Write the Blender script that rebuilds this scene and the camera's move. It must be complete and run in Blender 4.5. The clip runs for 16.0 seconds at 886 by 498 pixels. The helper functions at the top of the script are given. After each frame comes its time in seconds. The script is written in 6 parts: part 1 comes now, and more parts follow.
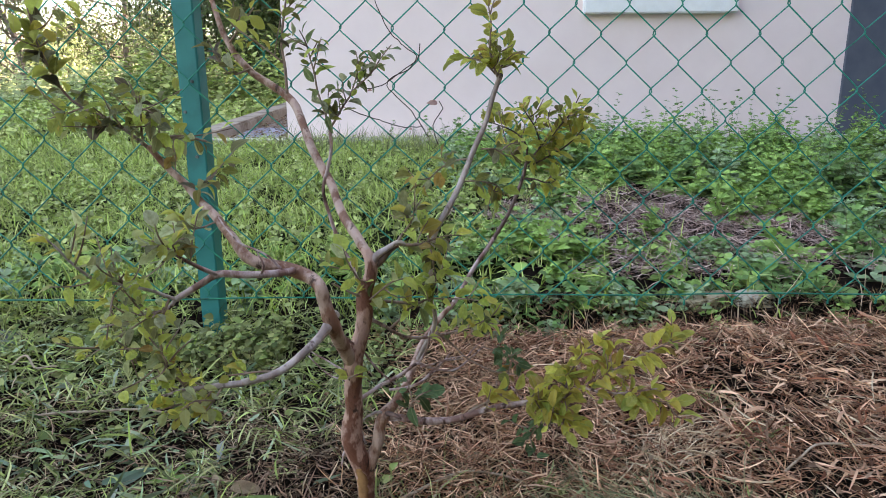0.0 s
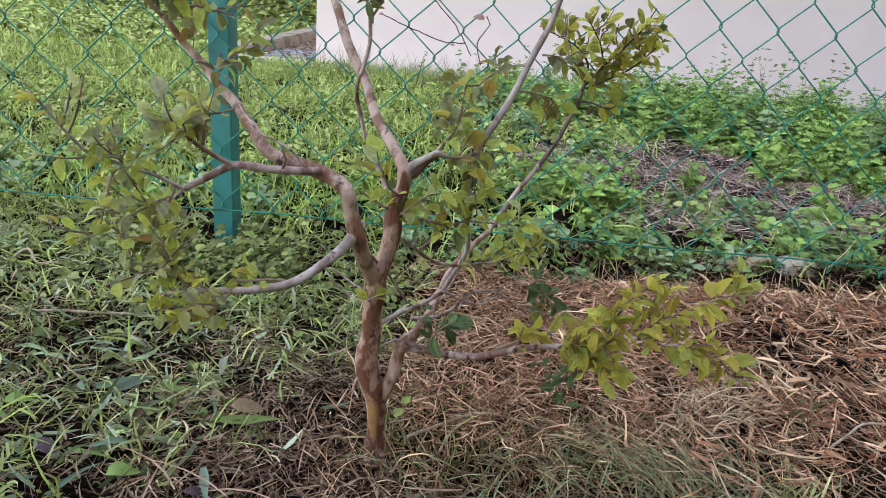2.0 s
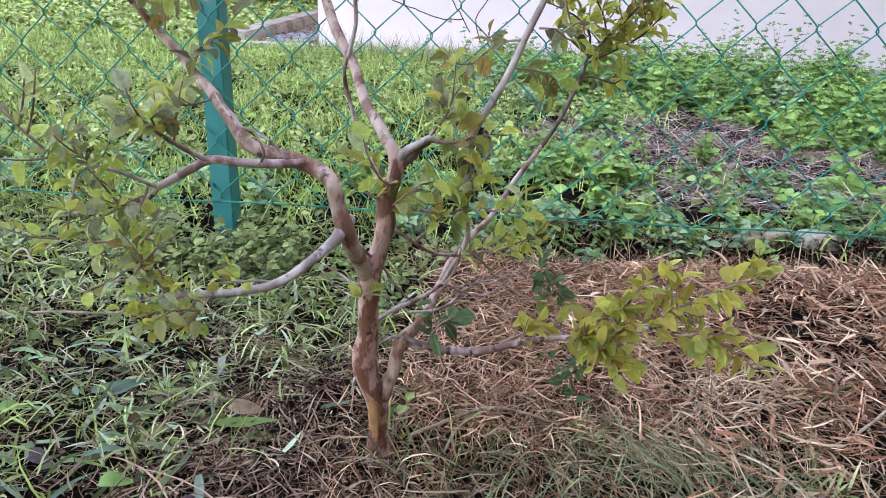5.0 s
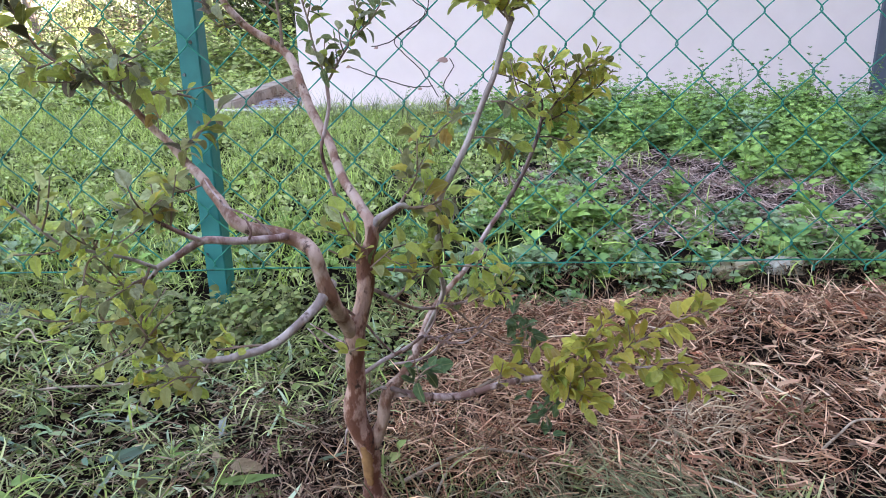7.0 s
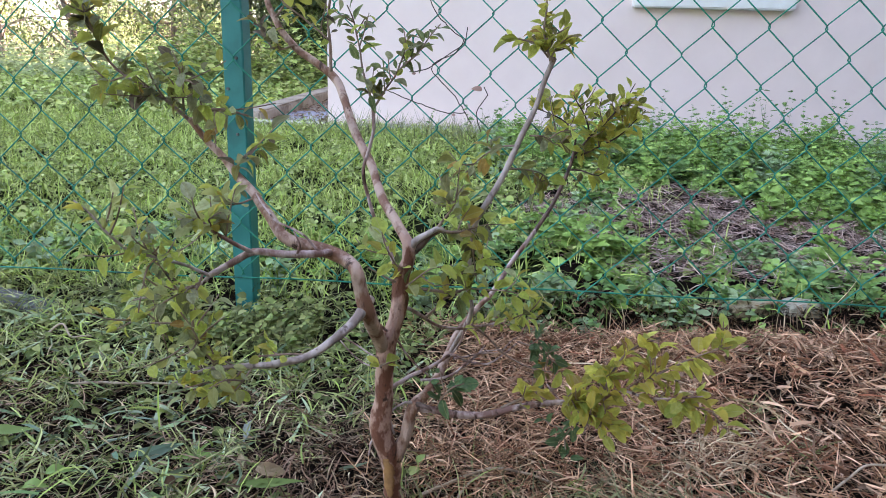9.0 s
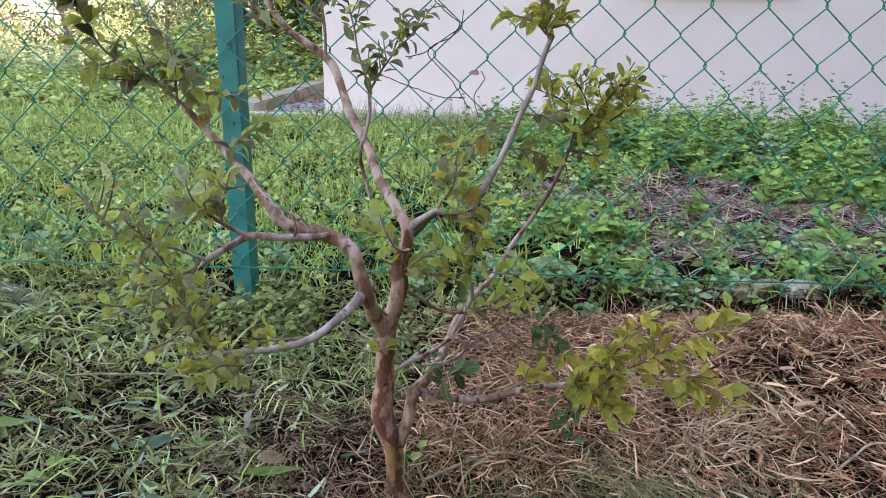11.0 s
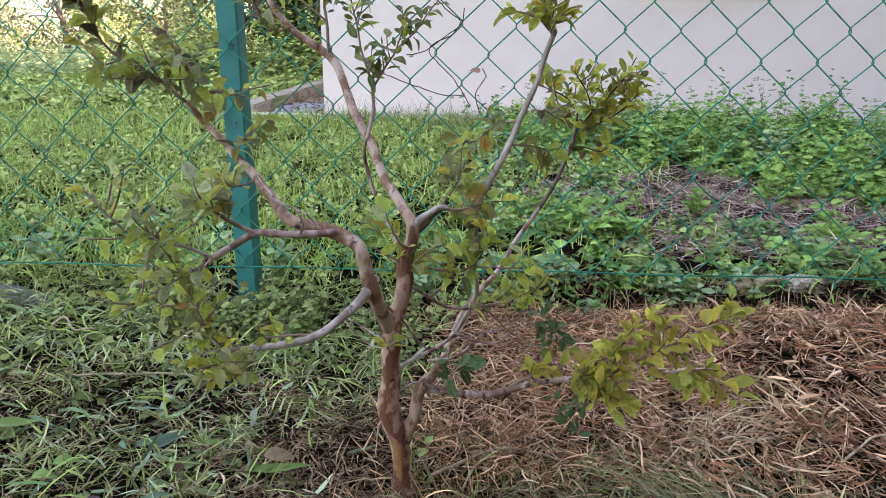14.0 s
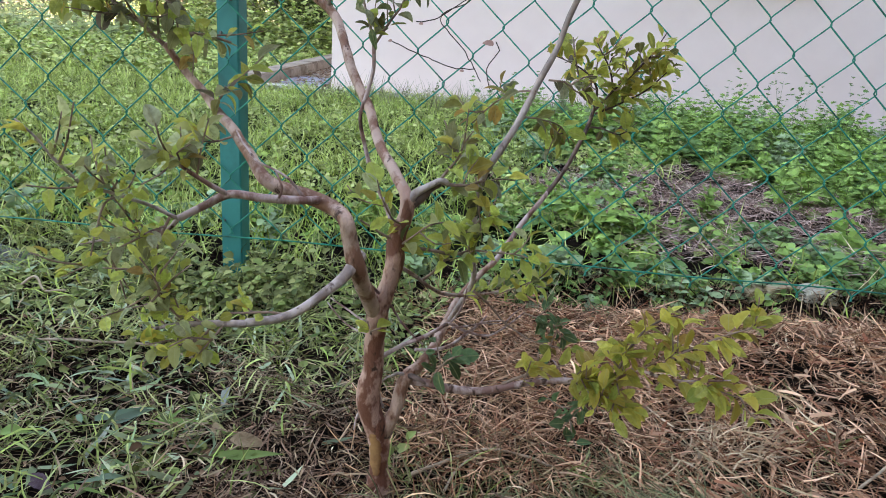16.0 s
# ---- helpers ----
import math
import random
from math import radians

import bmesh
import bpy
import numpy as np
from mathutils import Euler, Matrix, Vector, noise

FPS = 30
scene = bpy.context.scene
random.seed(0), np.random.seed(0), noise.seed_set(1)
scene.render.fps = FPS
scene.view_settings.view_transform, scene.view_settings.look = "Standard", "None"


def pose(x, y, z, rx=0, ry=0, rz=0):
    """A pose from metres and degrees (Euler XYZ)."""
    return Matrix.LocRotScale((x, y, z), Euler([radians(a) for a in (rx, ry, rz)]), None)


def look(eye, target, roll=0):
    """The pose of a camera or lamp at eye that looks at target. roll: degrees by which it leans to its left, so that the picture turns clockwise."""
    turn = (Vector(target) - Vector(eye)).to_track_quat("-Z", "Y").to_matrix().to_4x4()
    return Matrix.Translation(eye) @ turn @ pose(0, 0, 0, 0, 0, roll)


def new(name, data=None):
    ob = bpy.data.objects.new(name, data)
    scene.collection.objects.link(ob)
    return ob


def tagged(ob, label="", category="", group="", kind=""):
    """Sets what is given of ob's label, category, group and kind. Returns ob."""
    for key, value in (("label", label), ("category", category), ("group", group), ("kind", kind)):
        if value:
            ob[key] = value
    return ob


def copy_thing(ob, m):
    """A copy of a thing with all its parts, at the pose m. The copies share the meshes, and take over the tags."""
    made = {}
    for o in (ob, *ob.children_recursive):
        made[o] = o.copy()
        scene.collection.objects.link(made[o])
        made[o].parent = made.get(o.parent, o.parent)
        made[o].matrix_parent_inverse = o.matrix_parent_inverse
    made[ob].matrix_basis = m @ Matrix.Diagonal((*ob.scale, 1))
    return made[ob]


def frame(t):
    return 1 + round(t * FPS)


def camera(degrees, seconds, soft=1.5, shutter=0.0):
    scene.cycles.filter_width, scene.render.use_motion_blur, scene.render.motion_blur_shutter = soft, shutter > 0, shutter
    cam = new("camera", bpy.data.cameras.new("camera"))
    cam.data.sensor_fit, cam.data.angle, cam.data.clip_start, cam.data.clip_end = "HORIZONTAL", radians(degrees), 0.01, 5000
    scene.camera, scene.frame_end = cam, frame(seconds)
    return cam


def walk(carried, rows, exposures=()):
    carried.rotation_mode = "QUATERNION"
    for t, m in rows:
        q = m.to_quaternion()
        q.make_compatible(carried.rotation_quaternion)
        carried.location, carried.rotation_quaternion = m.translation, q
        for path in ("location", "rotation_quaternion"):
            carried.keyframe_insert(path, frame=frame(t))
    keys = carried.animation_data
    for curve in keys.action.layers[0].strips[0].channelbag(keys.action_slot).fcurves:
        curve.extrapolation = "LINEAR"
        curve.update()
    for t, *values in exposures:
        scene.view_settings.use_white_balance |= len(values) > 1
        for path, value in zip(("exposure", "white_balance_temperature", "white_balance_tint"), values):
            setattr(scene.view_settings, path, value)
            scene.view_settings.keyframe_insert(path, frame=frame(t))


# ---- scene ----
cam = camera(69.0, 16.0, 0.6)
PATH = [
    (0, (0.003, 0.143, 0.498), (-0.014, 2.088, 0.031), -0.4),
    (0.5, (0.0, 0.148, 0.494), (-0.001, 2.078, -0.028), -0.1),
    (1, (-0.001, 0.162, 0.481), (-0.027, 2.082, -0.078), 0.5),
    (1.5, (-0.011, 0.195, 0.469), (-0.013, 2.112, -0.1), 3.9),
    (2, (-0.021, 0.209, 0.451), (-0.074, 2.107, -0.178), 4.8),
    (2.5, (-0.023, 0.237, 0.432), (-0.074, 2.118, -0.246), 5.1),
    (3, (-0.019, 0.254, 0.423), (-0.078, 2.122, -0.287), 4.5),
    (3.5, (-0.018, 0.257, 0.421), (-0.06, 2.12, -0.307), 4.6),
    (4, (-0.016, 0.255, 0.432), (-0.063, 2.126, -0.274), 3.6),
    (4.2, (-0.016, 0.252, 0.437), (-0.07, 2.123, -0.269), 3.7),
    (6.3, (0.01, 0.228, 0.469), (-0.13, 2.134, -0.119), -0.1),
    (6.5, (0.01, 0.218, 0.473), (-0.098, 2.133, -0.094), -0.1),
    (7, (0.015, 0.195, 0.477), (-0.064, 2.116, -0.075), -1.4),
    (7.5, (0.002, 0.175, 0.486), (-0.097, 2.108, -0.02), 0.2),
    (8, (-0.002, 0.165, 0.491), (-0.128, 2.099, -0.004), 0.2),
    (8.5, (-0.005, 0.162, 0.489), (-0.149, 2.095, -0.002), 0.9),
    (9, (-0.006, 0.166, 0.489), (-0.122, 2.101, -0.006), 1.8),
    (9.5, (-0.005, 0.166, 0.486), (-0.126, 2.095, -0.03), 1.5),
    (9.7, (-0.005, 0.17, 0.48), (-0.123, 2.093, -0.056), 1.0),
    (11.8, (-0.007, 0.172, 0.478), (-0.110, 2.105, -0.030), 1.0),
    (12, (-0.007, 0.172, 0.478), (-0.1, 2.105, -0.028), 1.0),
    (12.5, (-0.008, 0.172, 0.476), (-0.108, 2.1, -0.044), 0.9),
    (13, (-0.01, 0.174, 0.476), (-0.106, 2.101, -0.051), 0.9),
    (13.5, (-0.008, 0.172, 0.477), (-0.11, 2.101, -0.045), 0.8),
    (14, (-0.011, 0.168, 0.475), (-0.124, 2.096, -0.047), 0.4),
    (14.5, (-0.02, 0.165, 0.473), (-0.155, 2.088, -0.057), 0.6),
    (15, (-0.011, 0.178, 0.471), (-0.132, 2.1, -0.069), 1.2),
    (15.5, (-0.01, 0.204, 0.463), (-0.079, 2.133, -0.061), 2.5),
    (16, (-0.011, 0.23, 0.451), (-0.12, 2.147, -0.11), 4.3),
]
walk(cam, [(t, look(eye, target, roll)) for t, eye, target, roll in PATH],
     [(0, 3.25, 7800, 19), (1.0, 3.36, 8200, 19), (2.0, 3.49, 8400, 20), (3.0, 3.70, 8000, 19), (4.2, 3.83, 7700, 22), (6.3, 3.73, 7250, 25),
      (8.0, 3.48, 7300, 23), (9.5, 3.42, 7600, 21), (12.0, 3.41, 7800, 20), (14.5, 3.39, 8000, 18), (16, 3.41, 8000, 18)])

# ---- world and sun ----
SUN_DIR = Vector((0.72, 0.60, 0.31)).normalized()      # towards the sun, low behind the house
world = bpy.data.worlds.new("sky")
world.use_nodes = True
scene.world = world
wn = world.node_tree.nodes
sky = wn.new("ShaderNodeTexSky")
sky.sky_type = "NISHITA"
sky.sun_disc = False
sky.sun_elevation = math.asin(SUN_DIR.z)
sky.sun_rotation = math.atan2(SUN_DIR.x, SUN_DIR.y)
sky.dust_density = 2.5
sky.air_density = 1.0
wn["Background"].inputs[1].default_value = 0.13
world.node_tree.links.new(sky.outputs[0], wn["Background"].inputs[0])
lamp = bpy.data.lights.new("sun", "SUN")
lamp.energy = 4.0
lamp.angle = radians(0.6)
lamp.color = (1.0, 0.93, 0.80)
sun = new("sun", lamp)
sun.matrix_world = look(SUN_DIR * 30, (0, 0, 0))


# ---- materials ----
def mix_rgb(nt, fac, a, b, mode="MIX"):
    n = nt.nodes.new("ShaderNodeMix")
    n.data_type = "RGBA"
    n.blend_type = mode
    for sock, v in ((n.inputs["Factor"], fac), (n.inputs[6], a), (n.inputs[7], b)):
        if isinstance(v, bpy.types.NodeSocket):
            nt.links.new(v, sock)
        elif isinstance(v, (int, float)):
            sock.default_value = v
        else:
            sock.default_value = (*v, 1)
    return n.outputs[2]


def tex_noise(nt, scale, detail=4, rough=0.6, stretch=None):
    tc = nt.nodes.new("ShaderNodeTexCoord")
    mp = nt.nodes.new("ShaderNodeMapping")
    if stretch:
        mp.inputs["Scale"].default_value = stretch
    nt.links.new(tc.outputs["Object"], mp.inputs[0])
    n = nt.nodes.new("ShaderNodeTexNoise")
    n.inputs["Scale"].default_value = scale
    n.inputs["Detail"].default_value = detail
    n.inputs["Roughness"].default_value = rough
    nt.links.new(mp.outputs[0], n.inputs["Vector"])
    return n.outputs["Fac"]


def ramp(nt, fac, lo, hi):
    n = nt.nodes.new("ShaderNodeMapRange")
    n.inputs[1].default_value, n.inputs[2].default_value = lo, hi
    nt.links.new(fac, n.inputs[0])
    return n.outputs[0]


def make_mat(name, a, b, scale, rough=0.8, c=None, cscale=3, clo=0.5, chi=0.65, rnd="", pick=None, spread=0.25, bump=0.3,
             bscale=None, dist=0.002, trans=0.0, stretch=None, metal=0.0, spec=0.12, alo=0.3, ahi=0.7):
    """a and b: colours mixed by fine noise; c: a third colour in larger patches; rnd: 'object' or 'island' varies value and
    mixes towards the colour pick; trans: share of light let through."""
    m = bpy.data.materials.new(name)
    m.use_nodes = True
    nt = m.node_tree
    p = nt.nodes["Principled BSDF"]
    col = mix_rgb(nt, ramp(nt, tex_noise(nt, scale, stretch=stretch), alo, ahi), a, b)
    if c:
        col = mix_rgb(nt, ramp(nt, tex_noise(nt, cscale, stretch=stretch), clo, chi), col, c)
    if rnd:
        info = nt.nodes.new("ShaderNodeObjectInfo" if rnd == "object" else "ShaderNodeNewGeometry")
        r = info.outputs["Random"] if rnd == "object" else info.outputs["Random Per Island"]
        if pick:
            col = mix_rgb(nt, r, col, pick)
        wh = nt.nodes.new("ShaderNodeTexWhiteNoise")
        wh.noise_dimensions = "1D"
        nt.links.new(r, wh.inputs["W"])
        hs = nt.nodes.new("ShaderNodeHueSaturation")
        mr = nt.nodes.new("ShaderNodeMapRange")
        mr.inputs[3].default_value, mr.inputs[4].default_value = 1 - spread, 1 + spread
        nt.links.new(wh.outputs["Value"], mr.inputs[0])
        nt.links.new(mr.outputs[0], hs.inputs["Value"])
        nt.links.new(col, hs.inputs["Color"])
        col = hs.outputs[0]
    nt.links.new(col, p.inputs["Base Color"])
    p.inputs["Roughness"].default_value = rough
    p.inputs["Metallic"].default_value = metal
    p.inputs["Specular IOR Level"].default_value = spec
    if bump:
        bn = nt.nodes.new("ShaderNodeBump")
        bn.inputs["Strength"].default_value = bump
        bn.inputs["Distance"].default_value = dist
        nt.links.new(tex_noise(nt, bscale or scale * 2, 5, stretch=stretch), bn.inputs["Height"])
        nt.links.new(bn.outputs[0], p.inputs["Normal"])
    if trans:
        tr = nt.nodes.new("ShaderNodeBsdfTranslucent")
        nt.links.new(col, tr.inputs["Color"])
        mx = nt.nodes.new("ShaderNodeMixShader")
        mx.inputs[0].default_value = trans
        nt.links.new(p.outputs[0], mx.inputs[1])
        nt.links.new(tr.outputs[0], mx.inputs[2])
        nt.links.new(mx.outputs[0], nt.nodes["Material Output"].inputs[0])
    return m


# Soil and lawn ground: shade in the gaps is put into near-black colours.
M_SOIL_SHADE = make_mat("soil", (0.009, 0.0065, 0.005), (0.020, 0.014, 0.010), 60, 1.0, c=(0.006, 0.0045, 0.0035), cscale=9, bump=0.8, dist=0.006, spec=0.02)
M_LAWN_SOIL_SHADE = make_mat("shaded_lawn_ground", (0.008, 0.012, 0.005), (0.015, 0.019, 0.007), 25, 1.0, c=(0.012, 0.010, 0.007), cscale=2.5, bump=0.8, dist=0.01, spec=0.02)
M_TURF = make_mat("worn_turf", (0.055, 0.075, 0.025), (0.10, 0.125, 0.042), 14, 1.0, c=(0.075, 0.055, 0.032), cscale=3, bump=0.8, dist=0.01, spec=0.02)
M_STRAW = make_mat("straw", (0.58, 0.335, 0.207), (0.83, 0.575, 0.385), 30, 0.85, rnd="island", pick=(0.21, 0.072, 0.040), spread=0.65, bump=0.2, trans=0.05, spec=0.06)
M_STRAW_KHAKI = make_mat("khaki_straw", (0.44, 0.255, 0.140), (0.65, 0.43, 0.26), 30, 0.85, rnd="island", pick=(0.12, 0.05, 0.027), spread=0.65, bump=0.2, trans=0.05, spec=0.06)
# Lower layers: the shade deep between stalks is put into this near-black colour.
M_STRAW_SHADE = make_mat("decayed_straw", (0.026, 0.015, 0.010), (0.052, 0.031, 0.021), 30, 0.9, rnd="island", pick=(0.009, 0.0055, 0.004), spread=0.5, bump=0.2, spec=0.02)
M_STRAW_GREY = make_mat("grey_straw", (0.36, 0.265, 0.175), (0.54, 0.42, 0.295), 30, 0.9, rnd="island", pick=(0.11, 0.06, 0.037), spread=0.65, bump=0.2, trans=0.05, spec=0.05)
M_STRAW_FAR = make_mat("far_straw", (0.62, 0.44, 0.375), (0.84, 0.65, 0.575), 30, 0.9, rnd="island", pick=(0.17, 0.085, 0.067), spread=0.65, bump=0.2, spec=0.05)
M_GRASS = make_mat("grass_blade", (0.175, 0.25, 0.053), (0.295, 0.37, 0.102), 40, 0.55, rnd="island", pick=(0.40, 0.40, 0.20), spread=0.7, bump=0.15, trans=0.1, spec=0.2)
M_GRASS_THIN = make_mat("thin_grass", (0.135, 0.185, 0.085), (0.22, 0.265, 0.14), 40, 0.65, rnd="island", pick=(0.30, 0.26, 0.14), spread=0.55, bump=0.1, trans=0.1)
M_LAWN = make_mat("lawn_blade", (0.24, 0.36, 0.06), (0.37, 0.50, 0.115), 20, 0.65, rnd="island", pick=(0.47, 0.52, 0.20), spread=0.5, bump=0.1, trans=0.06, spec=0.06)
M_WEED = make_mat("weed_leaf", (0.150, 0.28, 0.058), (0.235, 0.38, 0.095), 45, 0.6, rnd="island", pick=(0.29, 0.44, 0.13), spread=0.38, bump=0.3, trans=0.05, spec=0.12)
M_WEED_DEEP = make_mat("deep_weed_leaf", (0.09, 0.19, 0.048), (0.14, 0.26, 0.07), 45, 0.55, rnd="island", pick=(0.17, 0.29, 0.10), spread=0.4, bump=0.3, trans=0.05, spec=0.15)
M_WEED_BLUE = make_mat("greyish_weed_leaf", (0.16, 0.26, 0.105), (0.23, 0.345, 0.15), 45, 0.55, rnd="island", pick=(0.30, 0.40, 0.23), spread=0.45, bump=0.3, trans=0.12, spec=0.25)
M_LITTER = make_mat("broken_litter", (0.29, 0.165, 0.11), (0.50, 0.34, 0.25), 40, 0.9, rnd="island", pick=(0.065, 0.033, 0.023), spread=0.6, bump=0.2, trans=0.03, spec=0.05)
M_CRUMB = make_mat("leaf_crumb", (0.34, 0.21, 0.13), (0.50, 0.36, 0.26), 60, 0.85, rnd="island", pick=(0.12, 0.055, 0.035), spread=0.5, bump=0.3, trans=0.08, spec=0.08)
M_STALK = make_mat("pale_stalk", (0.62, 0.47, 0.30), (0.80, 0.66, 0.46), 40, 0.8, rnd="island", pick=(0.40, 0.27, 0.16), spread=0.3, bump=0.2, spec=0.1)
M_LAWN_WEED = make_mat("lawn_weed_leaf", (0.20, 0.30, 0.06), (0.31, 0.42, 0.11), 60, 0.6, rnd="island", pick=(0.42, 0.45, 0.18), spread=0.5, bump=0.2, trans=0.06, spec=0.15)
M_CLOVER = make_mat("small_weed_leaf", (0.11, 0.175, 0.045), (0.19, 0.26, 0.075), 60, 0.6, rnd="island", pick=(0.30, 0.32, 0.12), spread=0.55, bump=0.2, trans=0.15, spec=0.2)
M_BROAD = make_mat("broad_blade", (0.095, 0.19, 0.07), (0.19, 0.31, 0.125), 40, 0.5, rnd="island", pick=(0.38, 0.44, 0.29), spread=0.65, bump=0.2, trans=0.1, spec=0.25)
M_OCHRE = make_mat("bare_ochre_wood", (0.40, 0.22, 0.095), (0.27, 0.14, 0.065), 90, 0.75, c=(0.24, 0.12, 0.06), cscale=60, bump=0.6, bscale=200, dist=0.001)
M_BOARD = make_mat("weathered_wood", (0.10, 0.098, 0.10), (0.18, 0.176, 0.178), 60, 0.9, c=(0.05, 0.048, 0.047), cscale=25, bump=0.8, bscale=90, dist=0.002, stretch=(0.15, 1, 1))
M_WEED_STEM = make_mat("weed_stem", (0.16, 0.19, 0.08), (0.22, 0.24, 0.11), 60, 0.7, bump=0.1)
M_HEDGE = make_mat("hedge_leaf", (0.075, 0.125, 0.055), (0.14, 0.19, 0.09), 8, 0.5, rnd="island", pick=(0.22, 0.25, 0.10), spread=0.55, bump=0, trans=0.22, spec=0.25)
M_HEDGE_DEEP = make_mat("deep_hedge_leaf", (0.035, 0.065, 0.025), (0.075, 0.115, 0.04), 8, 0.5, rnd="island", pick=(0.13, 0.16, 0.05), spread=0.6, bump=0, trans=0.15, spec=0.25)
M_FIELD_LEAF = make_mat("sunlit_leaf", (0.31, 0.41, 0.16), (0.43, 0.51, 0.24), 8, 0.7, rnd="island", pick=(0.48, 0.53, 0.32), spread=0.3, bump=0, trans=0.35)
M_TWIG_FAR = make_mat("hedge_wood", (0.17, 0.135, 0.12), (0.26, 0.21, 0.19), 20, 0.9)
M_BARK = make_mat("bark", (0.215, 0.100, 0.064), (0.47, 0.32, 0.26), 52, 0.6, c=(0.062, 0.028, 0.019), cscale=75, clo=0.59, chi=0.66, bump=1.0, bscale=150, dist=0.003, stretch=(1, 1, 0.5), spec=0.35, alo=0.44, ahi=0.56)
M_BARK_BASE = make_mat("flaking_bark", (0.17, 0.066, 0.042), (0.45, 0.270, 0.215), 48, 0.65, c=(0.045, 0.019, 0.012), cscale=62, clo=0.57, chi=0.63, bump=1.0, bscale=120, dist=0.004, stretch=(1, 1, 0.55), spec=0.3, alo=0.46, ahi=0.54)
M_BARK_PALE = make_mat("pale_bark", (0.215, 0.115, 0.098), (0.48, 0.365, 0.35), 62, 0.6, c=(0.07, 0.034, 0.026), cscale=85, clo=0.57, chi=0.63, bump=0.9, bscale=170, dist=0.002, stretch=(1, 1, 0.5), spec=0.35, alo=0.43, ahi=0.57)
M_BARK_GREY = make_mat("grey_bark", (0.26, 0.195, 0.175), (0.47, 0.385, 0.36), 60, 0.6, c=(0.13, 0.085, 0.075), cscale=80, clo=0.58, chi=0.66, bump=0.9, bscale=170, dist=0.002, stretch=(1, 1, 0.5), spec=0.35, alo=0.40, ahi=0.60)
M_BARK_DARK = make_mat("dark_bark", (0.075, 0.042, 0.034), (0.17, 0.11, 0.095), 60, 0.65, c=(0.03, 0.018, 0.014), cscale=80, clo=0.55, chi=0.62, bump=0.8, bscale=170, dist=0.002, stretch=(1, 1, 0.5), spec=0.3, alo=0.42, ahi=0.58)
M_TWIG = make_mat("twig_bark", (0.24, 0.155, 0.115), (0.34, 0.25, 0.20), 120, 0.7, c=(0.14, 0.09, 0.07), cscale=50, bump=0.3)
LEAF = {
    "olive": ((0.20, 0.225, 0.045), (0.31, 0.33, 0.075), (0.18, 0.15, 0.055)),
    # Grey puts the pale sky sheen of lit leaf tops into the colour.
    "grey": ((0.21, 0.22, 0.13), (0.32, 0.33, 0.22), (0.25, 0.24, 0.09)),
    "lime": ((0.29, 0.38, 0.07), (0.43, 0.51, 0.12), (0.48, 0.47, 0.10)),
    "green": ((0.10, 0.15, 0.06), (0.165, 0.22, 0.09), (0.21, 0.22, 0.08)),
    "fresh": ((0.46, 0.47, 0.08), (0.62, 0.62, 0.15), (0.36, 0.37, 0.07)),
    "pale": ((0.29, 0.335, 0.17), (0.42, 0.465, 0.26), (0.46, 0.45, 0.15)),
    "rust": ((0.37, 0.21, 0.06), (0.46, 0.29, 0.085), (0.27, 0.20, 0.06)),
    "brown": ((0.085, 0.062, 0.048), (0.14, 0.105, 0.085), (0.11, 0.095, 0.05)),
    "yellow": ((0.40, 0.40, 0.06), (0.66, 0.58, 0.13), (0.52, 0.40, 0.08)),
    "dark": ((0.07, 0.15, 0.07), (0.12, 0.21, 0.095), (0.10, 0.15, 0.06)),
}
# what leaves of other tones stand among those of a twig's own tone
AMONG = {
    "olive": (("olive", 3), ("lime", 4), ("grey", 2), ("brown", 0.8), ("yellow", 1.6)),
    "grey": (("grey", 4), ("brown", 0.9), ("olive", 2.5), ("lime", 3), ("pale", 1.5), ("rust", 0.5)),
    "lime": (("lime", 6), ("pale", 1.5), ("yellow", 1.3), ("green", 0.8)),
    "green": (("green", 5), ("grey", 4), ("lime", 1.5), ("olive", 1.5)),
    "fresh": (("fresh", 5), ("yellow", 2), ("olive", 1), ("rust", 0.3)),
    "pale": (("pale", 4), ("lime", 3.5), ("grey", 1), ("yellow", 1.0), ("rust", 0.3)),
    "rust": (("rust", 2.5), ("olive", 2.5), ("lime", 3), ("grey", 1), ("brown", 0.4)),
    "yellow": (("yellow", 6), ("fresh", 2), ("lime", 1.5), ("rust", 0.6)),
    "dark": (("dark", 1),),
}
def add_midrib(m):
    """A paler midrib along the middle of the leaf and a faintly paler margin."""
    nt = m.node_tree
    tc = nt.nodes.new("ShaderNodeTexCoord")
    sep = nt.nodes.new("ShaderNodeSeparateXYZ")
    nt.links.new(tc.outputs["Object"], sep.inputs[0])
    ab = nt.nodes.new("ShaderNodeMath")
    ab.operation = "ABSOLUTE"
    nt.links.new(sep.outputs["Y"], ab.inputs[0])
    rib = nt.nodes.new("ShaderNodeMapRange")
    rib.inputs[1].default_value, rib.inputs[2].default_value, rib.inputs[3].default_value, rib.inputs[4].default_value = 0.008, 0.03, 0.35, 0.0
    nt.links.new(ab.outputs[0], rib.inputs[0])
    p = nt.nodes["Principled BSDF"]
    old = p.inputs["Base Color"].links[0].from_socket
    col = mix_rgb(nt, rib.outputs[0], old, (0.52, 0.50, 0.24))
    for node in nt.nodes:
        if node.bl_idname == "ShaderNodeBsdfTranslucent":
            nt.links.new(col, node.inputs["Color"])
    nt.links.new(col, p.inputs["Base Color"])
    return m


